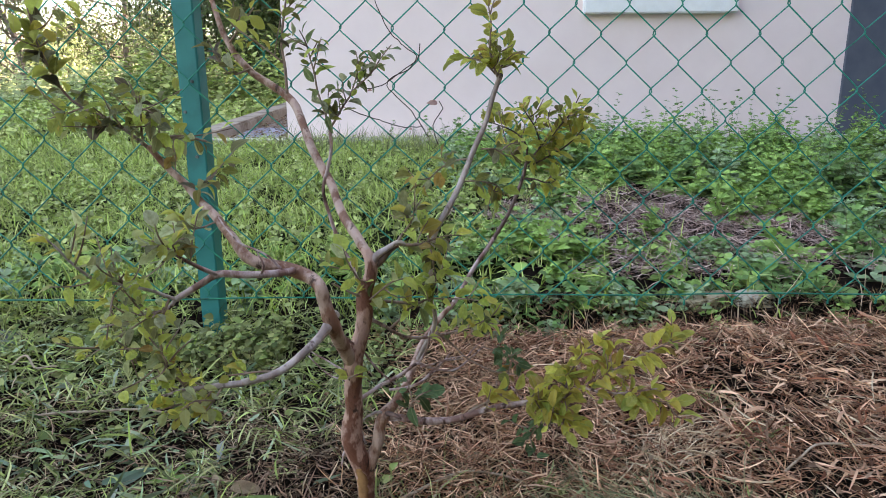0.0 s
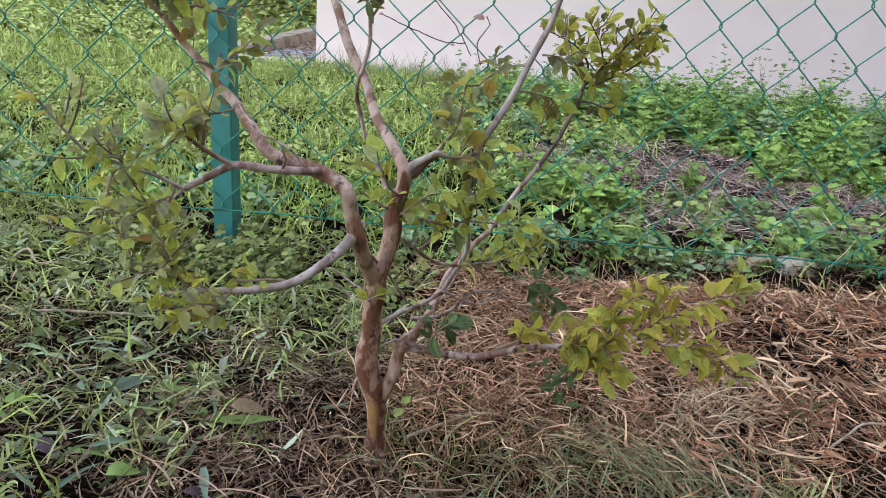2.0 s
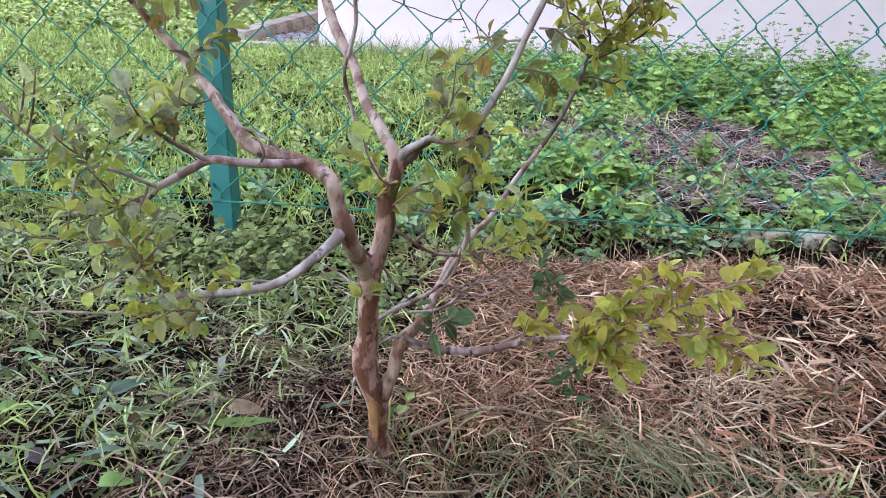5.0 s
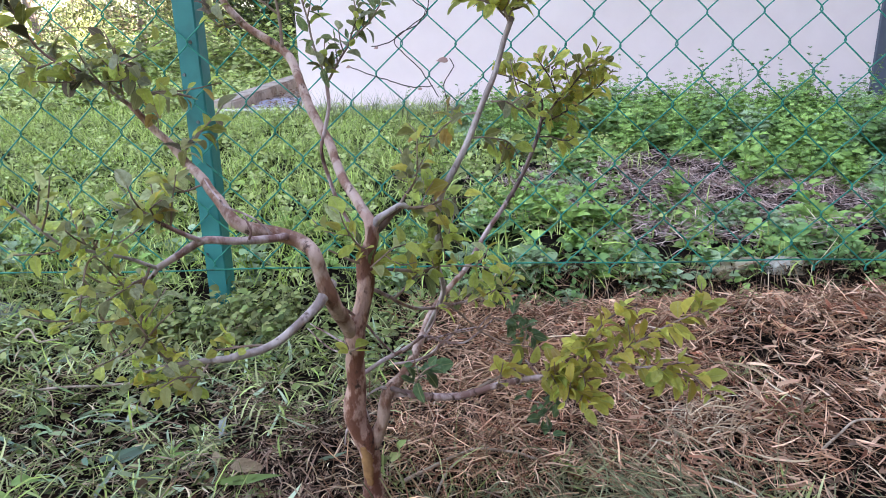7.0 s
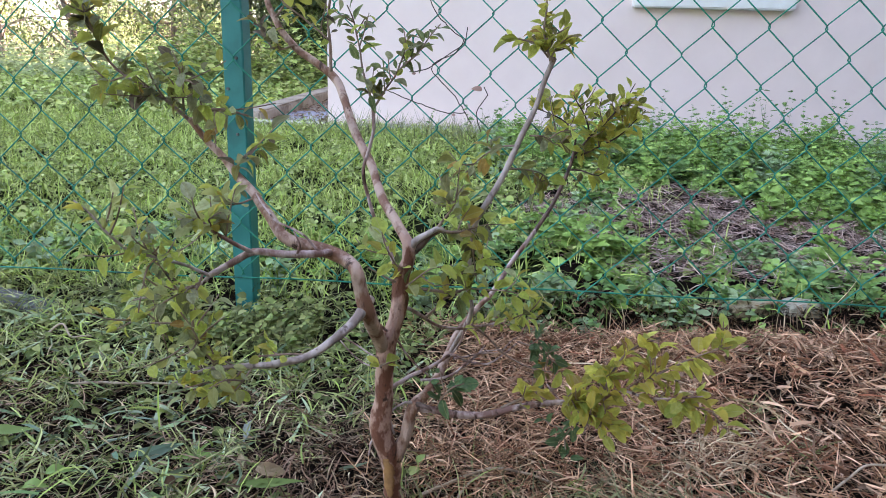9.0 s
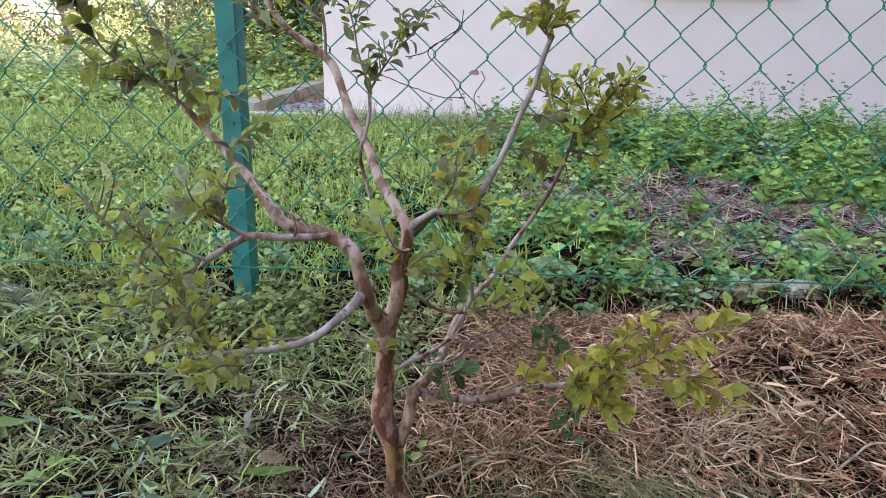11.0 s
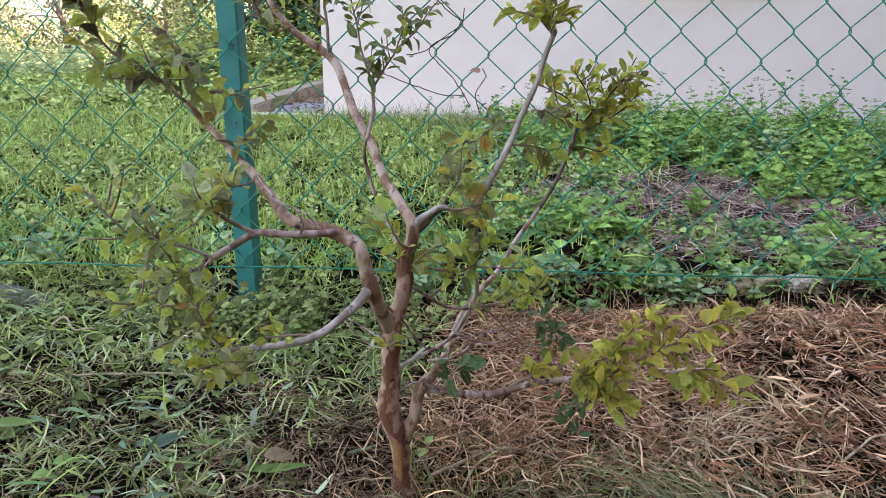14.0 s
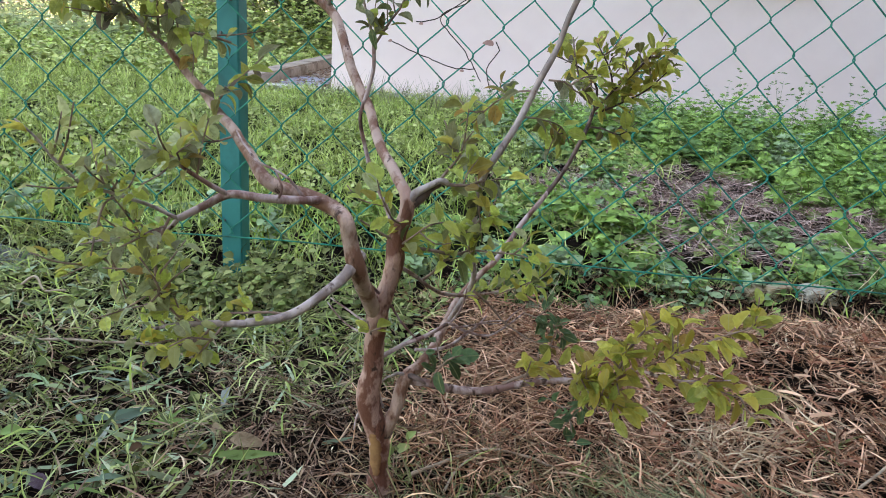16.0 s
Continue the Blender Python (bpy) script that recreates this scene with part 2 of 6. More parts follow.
M_LEAF = {k: make_mat(k + "_leaf", [v * 1.12 for v in a], [min(0.8, v * 1.4) for v in b], 4.0, 0.5, rnd="object", pick=p, spread=0.3, c=(a[0] * 0.7, a[1] * 0.42, a[2] * 0.5), cscale=6.5, clo=0.64, chi=0.76, bump=0.5, bscale=14, dist=0.03, trans=0.46, spec=0.35) for k, (a, b, p) in LEAF.items()}
for m in M_LEAF.values():
    add_midrib(m)
M_WIRE = make_mat("green_wire", (0.007, 0.22, 0.155), (0.011, 0.275, 0.19), 200, 0.45, c=(0.02, 0.09, 0.07), cscale=30, bump=0.1, spec=0.2)
M_POST = make_mat("green_paint", (0.011, 0.185, 0.172), (0.016, 0.225, 0.21), 14, 0.5, c=(0.016, 0.10, 0.095), cscale=9, clo=0.52, chi=0.75, bump=0.25, bscale=70, spec=0.35)
M_STEEL = make_mat("dull_bolt", (0.10, 0.12, 0.12), (0.18, 0.2, 0.2), 100, 0.5, metal=0.6)
M_WALL = make_mat("painted_plaster", (0.765, 0.628, 0.608), (0.805, 0.668, 0.648), 6, 0.85, c=(0.735, 0.592, 0.57), cscale=1.3, clo=0.52, chi=0.8, bump=0.25, bscale=120, dist=0.002)
# Plaster of the added light-blocking walls, kept dark to limit bounce.
M_BLOCKER = make_mat("blocker_plaster", (0.13, 0.12, 0.105), (0.18, 0.165, 0.145), 5, 0.9, bump=0.2, bscale=80)
M_DARKWALL = make_mat("charcoal_plaster", (0.085, 0.095, 0.125), (0.11, 0.12, 0.15), 8, 0.8, bump=0.3, bscale=90)
M_WHITE = make_mat("white_paint", (0.80, 0.80, 0.80), (0.74, 0.73, 0.72), 20, 0.6, bump=0.1)
M_CONC_PALE = make_mat("pale_concrete", (0.52, 0.50, 0.44), (0.64, 0.62, 0.55), 40, 0.9, c=(0.24, 0.22, 0.17), cscale=20, bump=0.7, bscale=110, dist=0.003)
M_KERB = make_mat("kerb_concrete", (0.30, 0.24, 0.19), (0.41, 0.345, 0.29), 30, 0.9, c=(0.20, 0.155, 0.12), cscale=6, bump=0.6, bscale=90, dist=0.003)
M_ROOF = make_mat("roof_sheet", (0.22, 0.12, 0.09), (0.28, 0.16, 0.12), 5, 0.8)
M_PANE = make_mat("window_pane", (0.03, 0.035, 0.04), (0.04, 0.045, 0.05), 5, 0.08, bump=0, spec=0.6)
M_BLUE = make_mat("blue_plastic", (0.24, 0.25, 0.33), (0.33, 0.33, 0.42), 20, 0.5, c=(0.36, 0.34, 0.40), cscale=8, bump=0.5, bscale=30)
M_DEAD = make_mat("dead_leaf", (0.62, 0.44, 0.27), (0.36, 0.20, 0.11), 3, 0.8, rnd="object", pick=(0.62, 0.48, 0.32), spread=0.25, bump=0.6, bscale=9, dist=0.05, trans=0.1)
M_PURPLE = make_mat("purple_leaf", (0.075, 0.045, 0.055), (0.15, 0.10, 0.125), 4, 0.6, bump=0.4, bscale=9, dist=0.05, trans=0.1)
M_VINE = make_mat("dry_vine", (0.045, 0.032, 0.028), (0.10, 0.075, 0.065), 100, 0.9)


# ---- mesh helpers ----
def mesh_ob(name, verts, faces, material, parent=None, label="", smooth=True):
    me = bpy.data.meshes.new(name)
    me.from_pydata([tuple(v) for v in verts], [], faces)
    me.materials.append(material)
    if smooth:
        me.shade_smooth()
    ob = new(name, me)
    if parent:
        ob.parent = parent
    if label:
        ob["label"] = label
    return ob


def part(name, bm, material, parent=None, label="", smooth=False):
    me = bpy.data.meshes.new(name)
    bm.to_mesh(me)
    bm.free()
    me.materials.append(material)
    if smooth:
        me.shade_smooth()
    ob = new(name, me)
    if parent:
        ob.parent = parent
    if label:
        ob["label"] = label
    return ob


def box_bm(boxes, bevel=0.0):
    """One bmesh of boxes (x0, x1, y0, y1, z0, z1)."""
    bm = bmesh.new()
    for x0, x1, y0, y1, z0, z1 in boxes:
        bmesh.ops.create_cube(bm, size=1, matrix=Matrix.Translation(((x0 + x1) / 2, (y0 + y1) / 2, (z0 + z1) / 2)) @ Matrix.Diagonal((x1 - x0, y1 - y0, z1 - z0, 1)))
    if bevel:
        bmesh.ops.bevel(bm, geom=bm.edges[:], offset=bevel, segments=2, affect="EDGES")
    return bm


def spline(ctrl, step=0.006):
    """Catmull-Rom samples of rows (x, y, z, r)."""
    p = np.array(ctrl, float)
    p = np.vstack([2 * p[0] - p[1], p, 2 * p[-1] - p[-2]])
    out = []
    for i in range(1, len(p) - 2):
        n = max(2, int(np.linalg.norm(p[i + 1, :3] - p[i, :3]) / step))
        for k in range(n):
            t = k / n
            a, b, c, d = p[i - 1:i + 3]
            out.append(0.5 * (2 * b + (c - a) * t + (2 * a - 5 * b + 4 * c - d) * t * t + (3 * b - 3 * c + d - a) * t ** 3))
    out.append(p[-2])
    q = np.array(out)
    q[:, 3] = np.maximum(q[:, 3], 0.2 * p[:, 3].max() * 0.2)
    return q


def tube(q, sides=8, lumps=0.0, seed=0):
    """Vertices and faces of a tube along q = rows (x, y, z, r), with closed ends."""
    n = len(q)
    tang = np.gradient(q[:, :3], axis=0)
    tang /= np.linalg.norm(tang, axis=1)[:, None] + 1e-9
    up = np.array((0.31, 0.87, 0.38))
    u = np.cross(tang, up)
    u /= np.linalg.norm(u, axis=1)[:, None] + 1e-9
    w = np.cross(tang, u)
    ang = np.arange(sides) * 2 * np.pi / sides
    rad = np.repeat(q[:, 3:4], sides, 1)
    if lumps:
        for i in range(n):
            for k in range(sides):
                v = Vector((q[i, 0] * 60 + seed, q[i, 1] * 60 + math.cos(ang[k]), q[i, 2] * 60 + math.sin(ang[k])))
                rad[i, k] *= 1 + lumps * noise.noise(v) + lumps * 0.5 * noise.noise(v * 3.1)
    v = q[:, None, :3] + rad[..., None] * (np.cos(ang)[None, :, None] * u[:, None] + np.sin(ang)[None, :, None] * w[:, None])
    verts = list(v.reshape(-1, 3)) + [q[0, :3] - tang[0] * q[0, 3] * 0.3, q[-1, :3] + tang[-1] * q[-1, 3] * 0.6]
    faces = []
    for i in range(n - 1):
        for k in range(sides):
            k2 = (k + 1) % sides
            faces.append((i * sides + k, (i + 1) * sides + k, (i + 1) * sides + k2, i * sides + k2))
    for k in range(sides):
        k2 = (k + 1) % sides
        faces.append((n * sides, k, k2))
        faces.append((n * sides + 1, (n - 1) * sides + k2, (n - 1) * sides + k))
    return verts, faces


def big_mesh(name, verts, faces, material, label="", category="", parent=None, kind="stuff"):
    """A joined mesh from arrays: verts (n, 3), faces (m, 3 or 4)."""
    me = bpy.data.meshes.new(name)
    k = faces.shape[1]
    me.vertices.add(len(verts))
    me.vertices.foreach_set("co", np.ascontiguousarray(verts, np.float32).ravel())
    me.loops.add(faces.size)
    me.loops.foreach_set("vertex_index", np.ascontiguousarray(faces, np.int32).ravel())
    me.polygons.add(len(faces))
    me.polygons.foreach_set("loop_start", np.arange(0, faces.size, k, dtype=np.int32))
    me.update(calc_edges=True)
    me.validate()
    me.materials.append(material)
    me.shade_smooth()
    ob = new(name, me)
    if parent:
        ob.parent = parent
    return tagged(ob, label, category, "", kind)


def unit(v):
    return v / (np.linalg.norm(v, axis=-1, keepdims=True) + 1e-9)


def blades(base, azim, elev, length, width, bend, rows=4, taper=0.6, twist=None, curl=None):
    """Grass blades: strips from base that set out at angle elev over the ground and bend by bend radians on the way."""
    n = len(base)
    side = np.stack([-np.sin(azim), np.cos(azim), np.zeros(n)], 1)
    if twist is not None:
        fw = np.stack([np.cos(azim) * np.cos(elev), np.sin(azim) * np.cos(elev), np.sin(elev)], 1)
        side = side * np.cos(twist)[:, None] + np.cross(fw, side) * np.sin(twist)[:, None]
    vs = []
    pos = base.copy()
    for r in range(rows):
        s = r / (rows - 1)
        wd = width * (1 - taper * s ** 1.6) * (0.75 if r == 0 else 1) * (0.12 if r == rows - 1 else 1)
        vs.append(pos - side * wd[:, None] / 2)
        vs.append(pos + side * wd[:, None] / 2)
        e = elev - bend * s
        az = azim if curl is None else azim + curl * s
        pos = pos + (length / (rows - 1))[:, None] * np.stack([np.cos(az) * np.cos(e), np.sin(az) * np.cos(e), np.sin(e)], 1)
    v = np.stack(vs, 1).reshape(-1, 3)
    o = (np.arange(n) * rows * 2)[:, None, None]
    f = np.array([(2 * r, 2 * r + 1, 2 * r + 3, 2 * r + 2) for r in range(rows - 1)])[None]
    return v, (o + f).reshape(-1, 4)


def leaves(base, way, normal, length, width, fold=0.25, droop=0.2):
    """Broad leaves, folded along the midrib: ten corners and ten triangles each."""
    way = unit(way)
    side = unit(np.cross(normal, way))
    nrm = np.cross(way, side)
    L, W = length[:, None], width[:, None]
    a = base
    m1 = base + way * L * 0.4
    m2 = base + way * L * 0.75 - nrm * L * droop * 0.5
    tip = base + way * L - nrm * L * droop
    l1 = base + way * L * 0.38 + side * W * 0.5 + nrm * W * fold
    r1 = base + way * L * 0.38 - side * W * 0.5 + nrm * W * fold
    l2 = base + way * L * 0.72 + side * W * 0.36 + nrm * (W * fold * 0.7 - L * droop * 0.45)
    r2 = base + way * L * 0.72 - side * W * 0.36 + nrm * (W * fold * 0.7 - L * droop * 0.45)
    l0 = base + way * L * 0.10 + side * W * 0.33 + nrm * W * fold * 0.6
    r0 = base + way * L * 0.10 - side * W * 0.33 + nrm * W * fold * 0.6
    v = np.stack([a, m1, m2, tip, l1, r1, l2, r2, l0, r0], 1).reshape(-1, 3)
    o = (np.arange(len(base)) * 10)[:, None, None]
    f = np.array([(0, 1, 8), (8, 1, 4), (0, 9, 1), (9, 5, 1), (4, 1, 2), (4, 2, 6), (5, 2, 1), (5, 7, 2), (6, 2, 3), (7, 3, 2)])[None]
    return v, (o + f).reshape(-1, 3)


def lobed_leaves(base, way, normal, length, width, fold=0.25, droop=0.2):
    """Leaves cut into five blunt lobes, folded along the midrib: twenty corners and ten triangles each."""
    way = unit(way)
    side = unit(np.cross(normal, way))
    nrm = np.cross(way, side)
    L, W = length[:, None], width[:, None]
    at = lambda s, w: base + way * L * s + side * W * w + nrm * (W * abs(w) * fold * 2 - L * droop * s * s)
    v = []
    for k in (1, -1):
        v += [at(0.02, 0), at(0.06, 0.30 * k), at(0.38, 0.58 * k), at(0.34, 0)]
        v += [at(0.30, 0), at(0.34, 0.26 * k), at(0.70, 0.50 * k), at(0.62, 0)]
    v += [at(0.52, 0), at(0.74, 0.27), at(1.0, 0), at(0.74, -0.27)]
    v = np.stack(v, 1).reshape(-1, 3)
    o = (np.arange(len(base)) * 20)[:, None, None]
    f = np.array([t for q in range(5) for t in ((4 * q, 4 * q + 1, 4 * q + 2), (4 * q, 4 * q + 2, 4 * q + 3))])[None]
    return v, (o + f).reshape(-1, 3)


def rand(a, b, n):
    return np.random.uniform(a, b, n)


def vnoise(x, y, cell, seed):
    """Smooth value noise over the plan, 0 to 1, with features of about that cell size in metres."""
    grid = np.random.RandomState(seed).rand(128, 128)
    u, v = np.asarray(x, float) / cell + 640, np.asarray(y, float) / cell + 640
    i, j = np.floor(u).astype(int), np.floor(v).astype(int)
    f, g = u - i, v - j
    f, g = f * f * (3 - 2 * f), g * g * (3 - 2 * g)
    at = lambda a, b: grid[a % 128, b % 128]
    return (at(i, j) * (1 - f) + at(i + 1, j) * f) * (1 - g) + (at(i, j + 1) * (1 - f) + at(i + 1, j + 1) * f) * g


def smooth(v, a, b):
    t = np.clip((v - a) / (b - a), 0, 1)
    return t * t * (3 - 2 * t)


FENCE_Y = 1.36
WALL_Y = 4.2


def ground_z(x, y):
    """The height of the ground: flat in front of the fence, a small bank behind it, then a gentle rise to the house."""
    x, y = np.asarray(x, float), np.asarray(y, float)
    wob = 0.010 * np.sin(3.1 * x + 1.3) * np.cos(2.7 * y) + 0.006 * np.sin(9.3 * x - 4.1 * y) + 0.004 * np.sin(17 * y + 11 * x)
    bank = 0.045 * smooth(y, np.where(x > 0.05, 1.41, 1.2), np.where(x > 0.05, 1.47, 1.6))
    mound = 0.030 * smooth(x, 0.05, 0.5) * smooth(y, 0.95, 1.2) * (1 - smooth(y, 1.30, 1.37))
    rise = 0.060 * np.clip(y - 1.45, 0, 6.2) + 0.012 * np.clip(y - 7.65, 0, 4)
    return bank + mound + rise + wob * (1 - smooth(y, 3.2, 4.0) * 0.7) * np.clip(1 - np.abs(y) / 60, 0, 1)


# ---- ground ----
def build_ground():
    xs = np.concatenate([np.array([-400, -150, -60, -25, -12, -8, -6]), np.linspace(-5, -1.6, 35), np.linspace(-1.5, 1.5, 101), np.linspace(1.6, 5, 35), np.array([6, 8, 12, 25, 60, 150, 400])])
    ys = np.concatenate([np.array([-400, -100, -30, -10, -4, -2, -1]), np.linspace(-0.5, 2.4, 110), np.linspace(2.45, 5, 40), np.linspace(5.3, 12, 24), np.array([14, 18, 25, 40, 80, 160, 400])])
    gx, gy = np.meshgrid(xs, ys)
    gz = ground_z(gx, gy)
    v = np.stack([gx, gy, gz], -1).reshape(-1, 3)
    w = len(xs)
    i, j = np.meshgrid(np.arange(len(ys) - 1), np.arange(w - 1), indexing="ij")
    a = (i * w + j).ravel()
    f = np.stack([a, a + 1, a + w + 1, a + w], 1)
    ob = big_mesh("ground", v, f, M_SOIL_SHADE, "brown soil darkened to near black for gap shade, under mown grass and straw, rising to the house", "ground", kind="structure")
    ob.data.materials.append(M_LAWN_SOIL_SHADE)
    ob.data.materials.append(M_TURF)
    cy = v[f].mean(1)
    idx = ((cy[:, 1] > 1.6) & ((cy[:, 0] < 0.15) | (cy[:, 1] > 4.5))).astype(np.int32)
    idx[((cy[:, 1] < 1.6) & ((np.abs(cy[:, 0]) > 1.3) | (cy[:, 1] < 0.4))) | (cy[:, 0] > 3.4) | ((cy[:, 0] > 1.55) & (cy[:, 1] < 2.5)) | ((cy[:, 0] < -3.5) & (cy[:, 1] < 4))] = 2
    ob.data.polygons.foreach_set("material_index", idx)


build_ground()


# ---- house ----
def build_house():
    house = tagged(new("house"), "house with pale plaster wall, white window ledge and charcoal corner", "house")
    # Upper walls, depth and roof are unseen, added and sized to shade the plot.
    for b in ((-0.99, 0.85, WALL_Y, WALL_Y + 0.2, 0.0, 7.4), (1.65, 2.39, WALL_Y, WALL_Y + 0.2, 0.0, 7.4), (0.85, 1.65, WALL_Y, WALL_Y + 0.2, 0.0, 1.0),
              (0.85, 1.65, WALL_Y, WALL_Y + 0.2, 2.0, 7.4), (-0.99, -0.79, WALL_Y + 0.2, 10.2, 0.0, 7.4), (-0.79, 11.8, 10.0, 10.2, 0, 7.4)):
        part("wall", box_bm([b]), M_WALL, house, "pale cream-pink painted plaster")
    part("dark_wall", box_bm([(2.39, 12, WALL_Y - 0.02, WALL_Y + 0.2, 0.0, 7.4), (11.8, 12, WALL_Y + 0.2, 10.2, 0, 7.4)]), M_DARKWALL, house, "charcoal painted plaster")
    part("roof", box_bm([(-1.3, 12.3, 3.9, 10.5, 7.4, 7.55)]), M_ROOF, house)
    win = part("window", box_bm([(0.85, 0.90, WALL_Y + 0.05, WALL_Y + 0.12, 1.04, 2.0), (1.60, 1.65, WALL_Y + 0.05, WALL_Y + 0.12, 1.04, 2.0), (1.225, 1.275, WALL_Y + 0.05, WALL_Y + 0.12, 1.04, 2.0),
                                 (0.90, 1.225, WALL_Y + 0.05, WALL_Y + 0.12, 1.04, 1.09), (1.275, 1.60, WALL_Y + 0.05, WALL_Y + 0.12, 1.04, 1.09), (0.90, 1.60, WALL_Y + 0.05, WALL_Y + 0.12, 1.95, 2.0)]), M_WHITE, house, "white window frame")
    part("sill", box_bm([(0.805, 1.705, WALL_Y - 0.06, WALL_Y + 0.14, 0.953, 1.04)], 0.006), M_WHITE, win, "white plastered ledge")
    part("pane", box_bm([(0.90, 1.225, WALL_Y + 0.08, WALL_Y + 0.088, 1.09, 1.95)]), M_PANE, win)
    part("pane", box_bm([(1.275, 1.60, WALL_Y + 0.08, WALL_Y + 0.088, 1.09, 1.95)]), M_PANE, win)
    # Unseen walls added south and east to cut the fill light.
    back = part("wall_south", box_bm([(-2.4, 5.2, -3.6, -3.4, -0.2, 4.8)]), M_BLOCKER)
    tagged(back, "plain unseen wall added to the south to block fill light", "wall", kind="structure")
    side = part("wall_east", box_bm([(4.6, 4.8, -3.39, 4.17, -0.2, 4.8)]), M_BLOCKER)
    tagged(side, "plain unseen wall added to the east to block fill light", "wall", kind="structure")
    apron = part("apron", box_bm([(-1.6, 6, 3.98, WALL_Y - 0.003, 0.0, 0.242)], 0.008), M_CONC_PALE)
    tagged(apron, "pale concrete apron strip along the house wall", "apron", kind="structure")
    def sloped(x0, x1, top, bevel):
        bm = box_bm([(x0, x1, WALL_Y, 10.2, -0.1, top)], bevel)
        for v in bm.verts:
            v.co.z += 0.062 * (v.co.y - WALL_Y)
        return bm

    side = part("side_path", sloped(-1.42, -0.993, 0.215, 0.004), M_KERB)
    tagged(side, "rough concrete path rising beside the house wall", "path", kind="structure")
    kerb = part("kerb", sloped(-1.57, -1.42, 0.290, 0.012), M_KERB)
    tagged(kerb, "weathered brownish concrete kerb rising beside the house", "kerb", kind="structure")


build_house()


# ---- fence ----
P, Q = 0.047, 0.0505
ZTOP, STEPS = 1.208, 22


def picket_mesh(shift):
    """One zigzag wire of the mesh: it hooks round its neighbours at every turn."""
    pts = []
    for k in range(STEPS + 1):
        right = (k + shift) % 2 == 0
        x = P + 0.0008 if right else -0.0008
        z = ZTOP - k * Q
        y = 0.0014 if right else -0.0014
        for dz, dx in ((0.0065, -0.0035), (0.0025, 0), (-0.0025, 0), (-0.0065, -0.0035)):
            pts.append((x + (dx if right else -dx), y * (1 if dz > 0 else -1), z + dz, 0.00125))
    v, f = tube(np.array(pts), 6)
    me = bpy.data.meshes.new("wire")
    me.from_pydata([tuple(a) for a in v], [], f)
    me.materials.append(M_WIRE)
    me.shade_smooth()
    return me


def fence_lift(x):
    return 0.028 * max(0.0, 0.28 - x) if x > -0.47 else 0.021


def build_fence():
    fence = tagged(new("chain_link_fence"), "green plastic-coated chain-link fence of diamond mesh", "fence")
    kinds = [picket_mesh(0), picket_mesh(1)]
    for i in range(-42, 40):
        x = 0.28 + i * P
        ob = new("wire", kinds[(i + 1) % 2])
        ob.parent = fence
        ob.location = (x, FENCE_Y + random.uniform(-0.0006, 0.0006), fence_lift(x) + random.uniform(-0.001, 0.001))
        ob.rotation_euler = (0, radians(random.uniform(-0.12, 0.12)), 0)
    for zz in (0.107, 1.2):
        pts = [(x, FENCE_Y + 0.004 + 0.001 * math.sin(9 * x), zz + 0.004 * math.sin(2.2 * x + 0.5) + 0.0015 * math.sin(13 * x), 0.0015) for x in np.linspace(-1.75, 2.2, 90)]
        v, f = tube(np.array(pts), 6)
        mesh_ob("tension_wire", v, f, M_WIRE, fence, "horizontal green tension wire")


build_fence()


def build_post(x):
    post = tagged(new("fence_post"), "teal-green painted steel angle fence post with bolt holes", "fence post", "fence posts")
    post.location = (x, FENCE_Y + 0.006, 0)
    bm = bmesh.new()
    prof = [(-0.0165, 0), (0.0185, 0), (0.021, 0.003), (0.021, 0.040), (0.017, 0.040), (0.017, 0.005), (-0.0165, 0.005)]
    lo = [bm.verts.new((a, b, -0.3)) for a, b in prof]
    hi = [bm.verts.new((a, b, 1.32)) for a, b in prof]
    n = len(prof)
    for k in range(n):
        bm.faces.new((lo[k], lo[(k + 1) % n], hi[(k + 1) % n], hi[k]))
    bm.faces.new(hi)
    bm.faces.new(lo[::-1])
    bmesh.ops.recalc_face_normals(bm, faces=bm.faces)
    part("angle_bar", bm, M_POST, post)
    for dx, z in ((-0.010, 0.469), (0.004, 0.386), (0.008, 0.524), (-0.011, 0.136), (-0.006, 0.70), (0.0, 0.95)):
        b2 = bmesh.new()
        bmesh.ops.create_cone(b2, segments=10, radius1=0.0032, radius2=0.0026, depth=0.004, cap_ends=True, matrix=Matrix.Translation((dx, -0.0015, z)) @ Matrix.Rotation(radians(90), 4, "X"))
        part("bolt", b2, M_STEEL, post, "small dull steel bolt")
    return post


first_post = build_post(-0.4755)
copy_thing(first_post, pose(2.02, FENCE_Y + 0.006, 0))


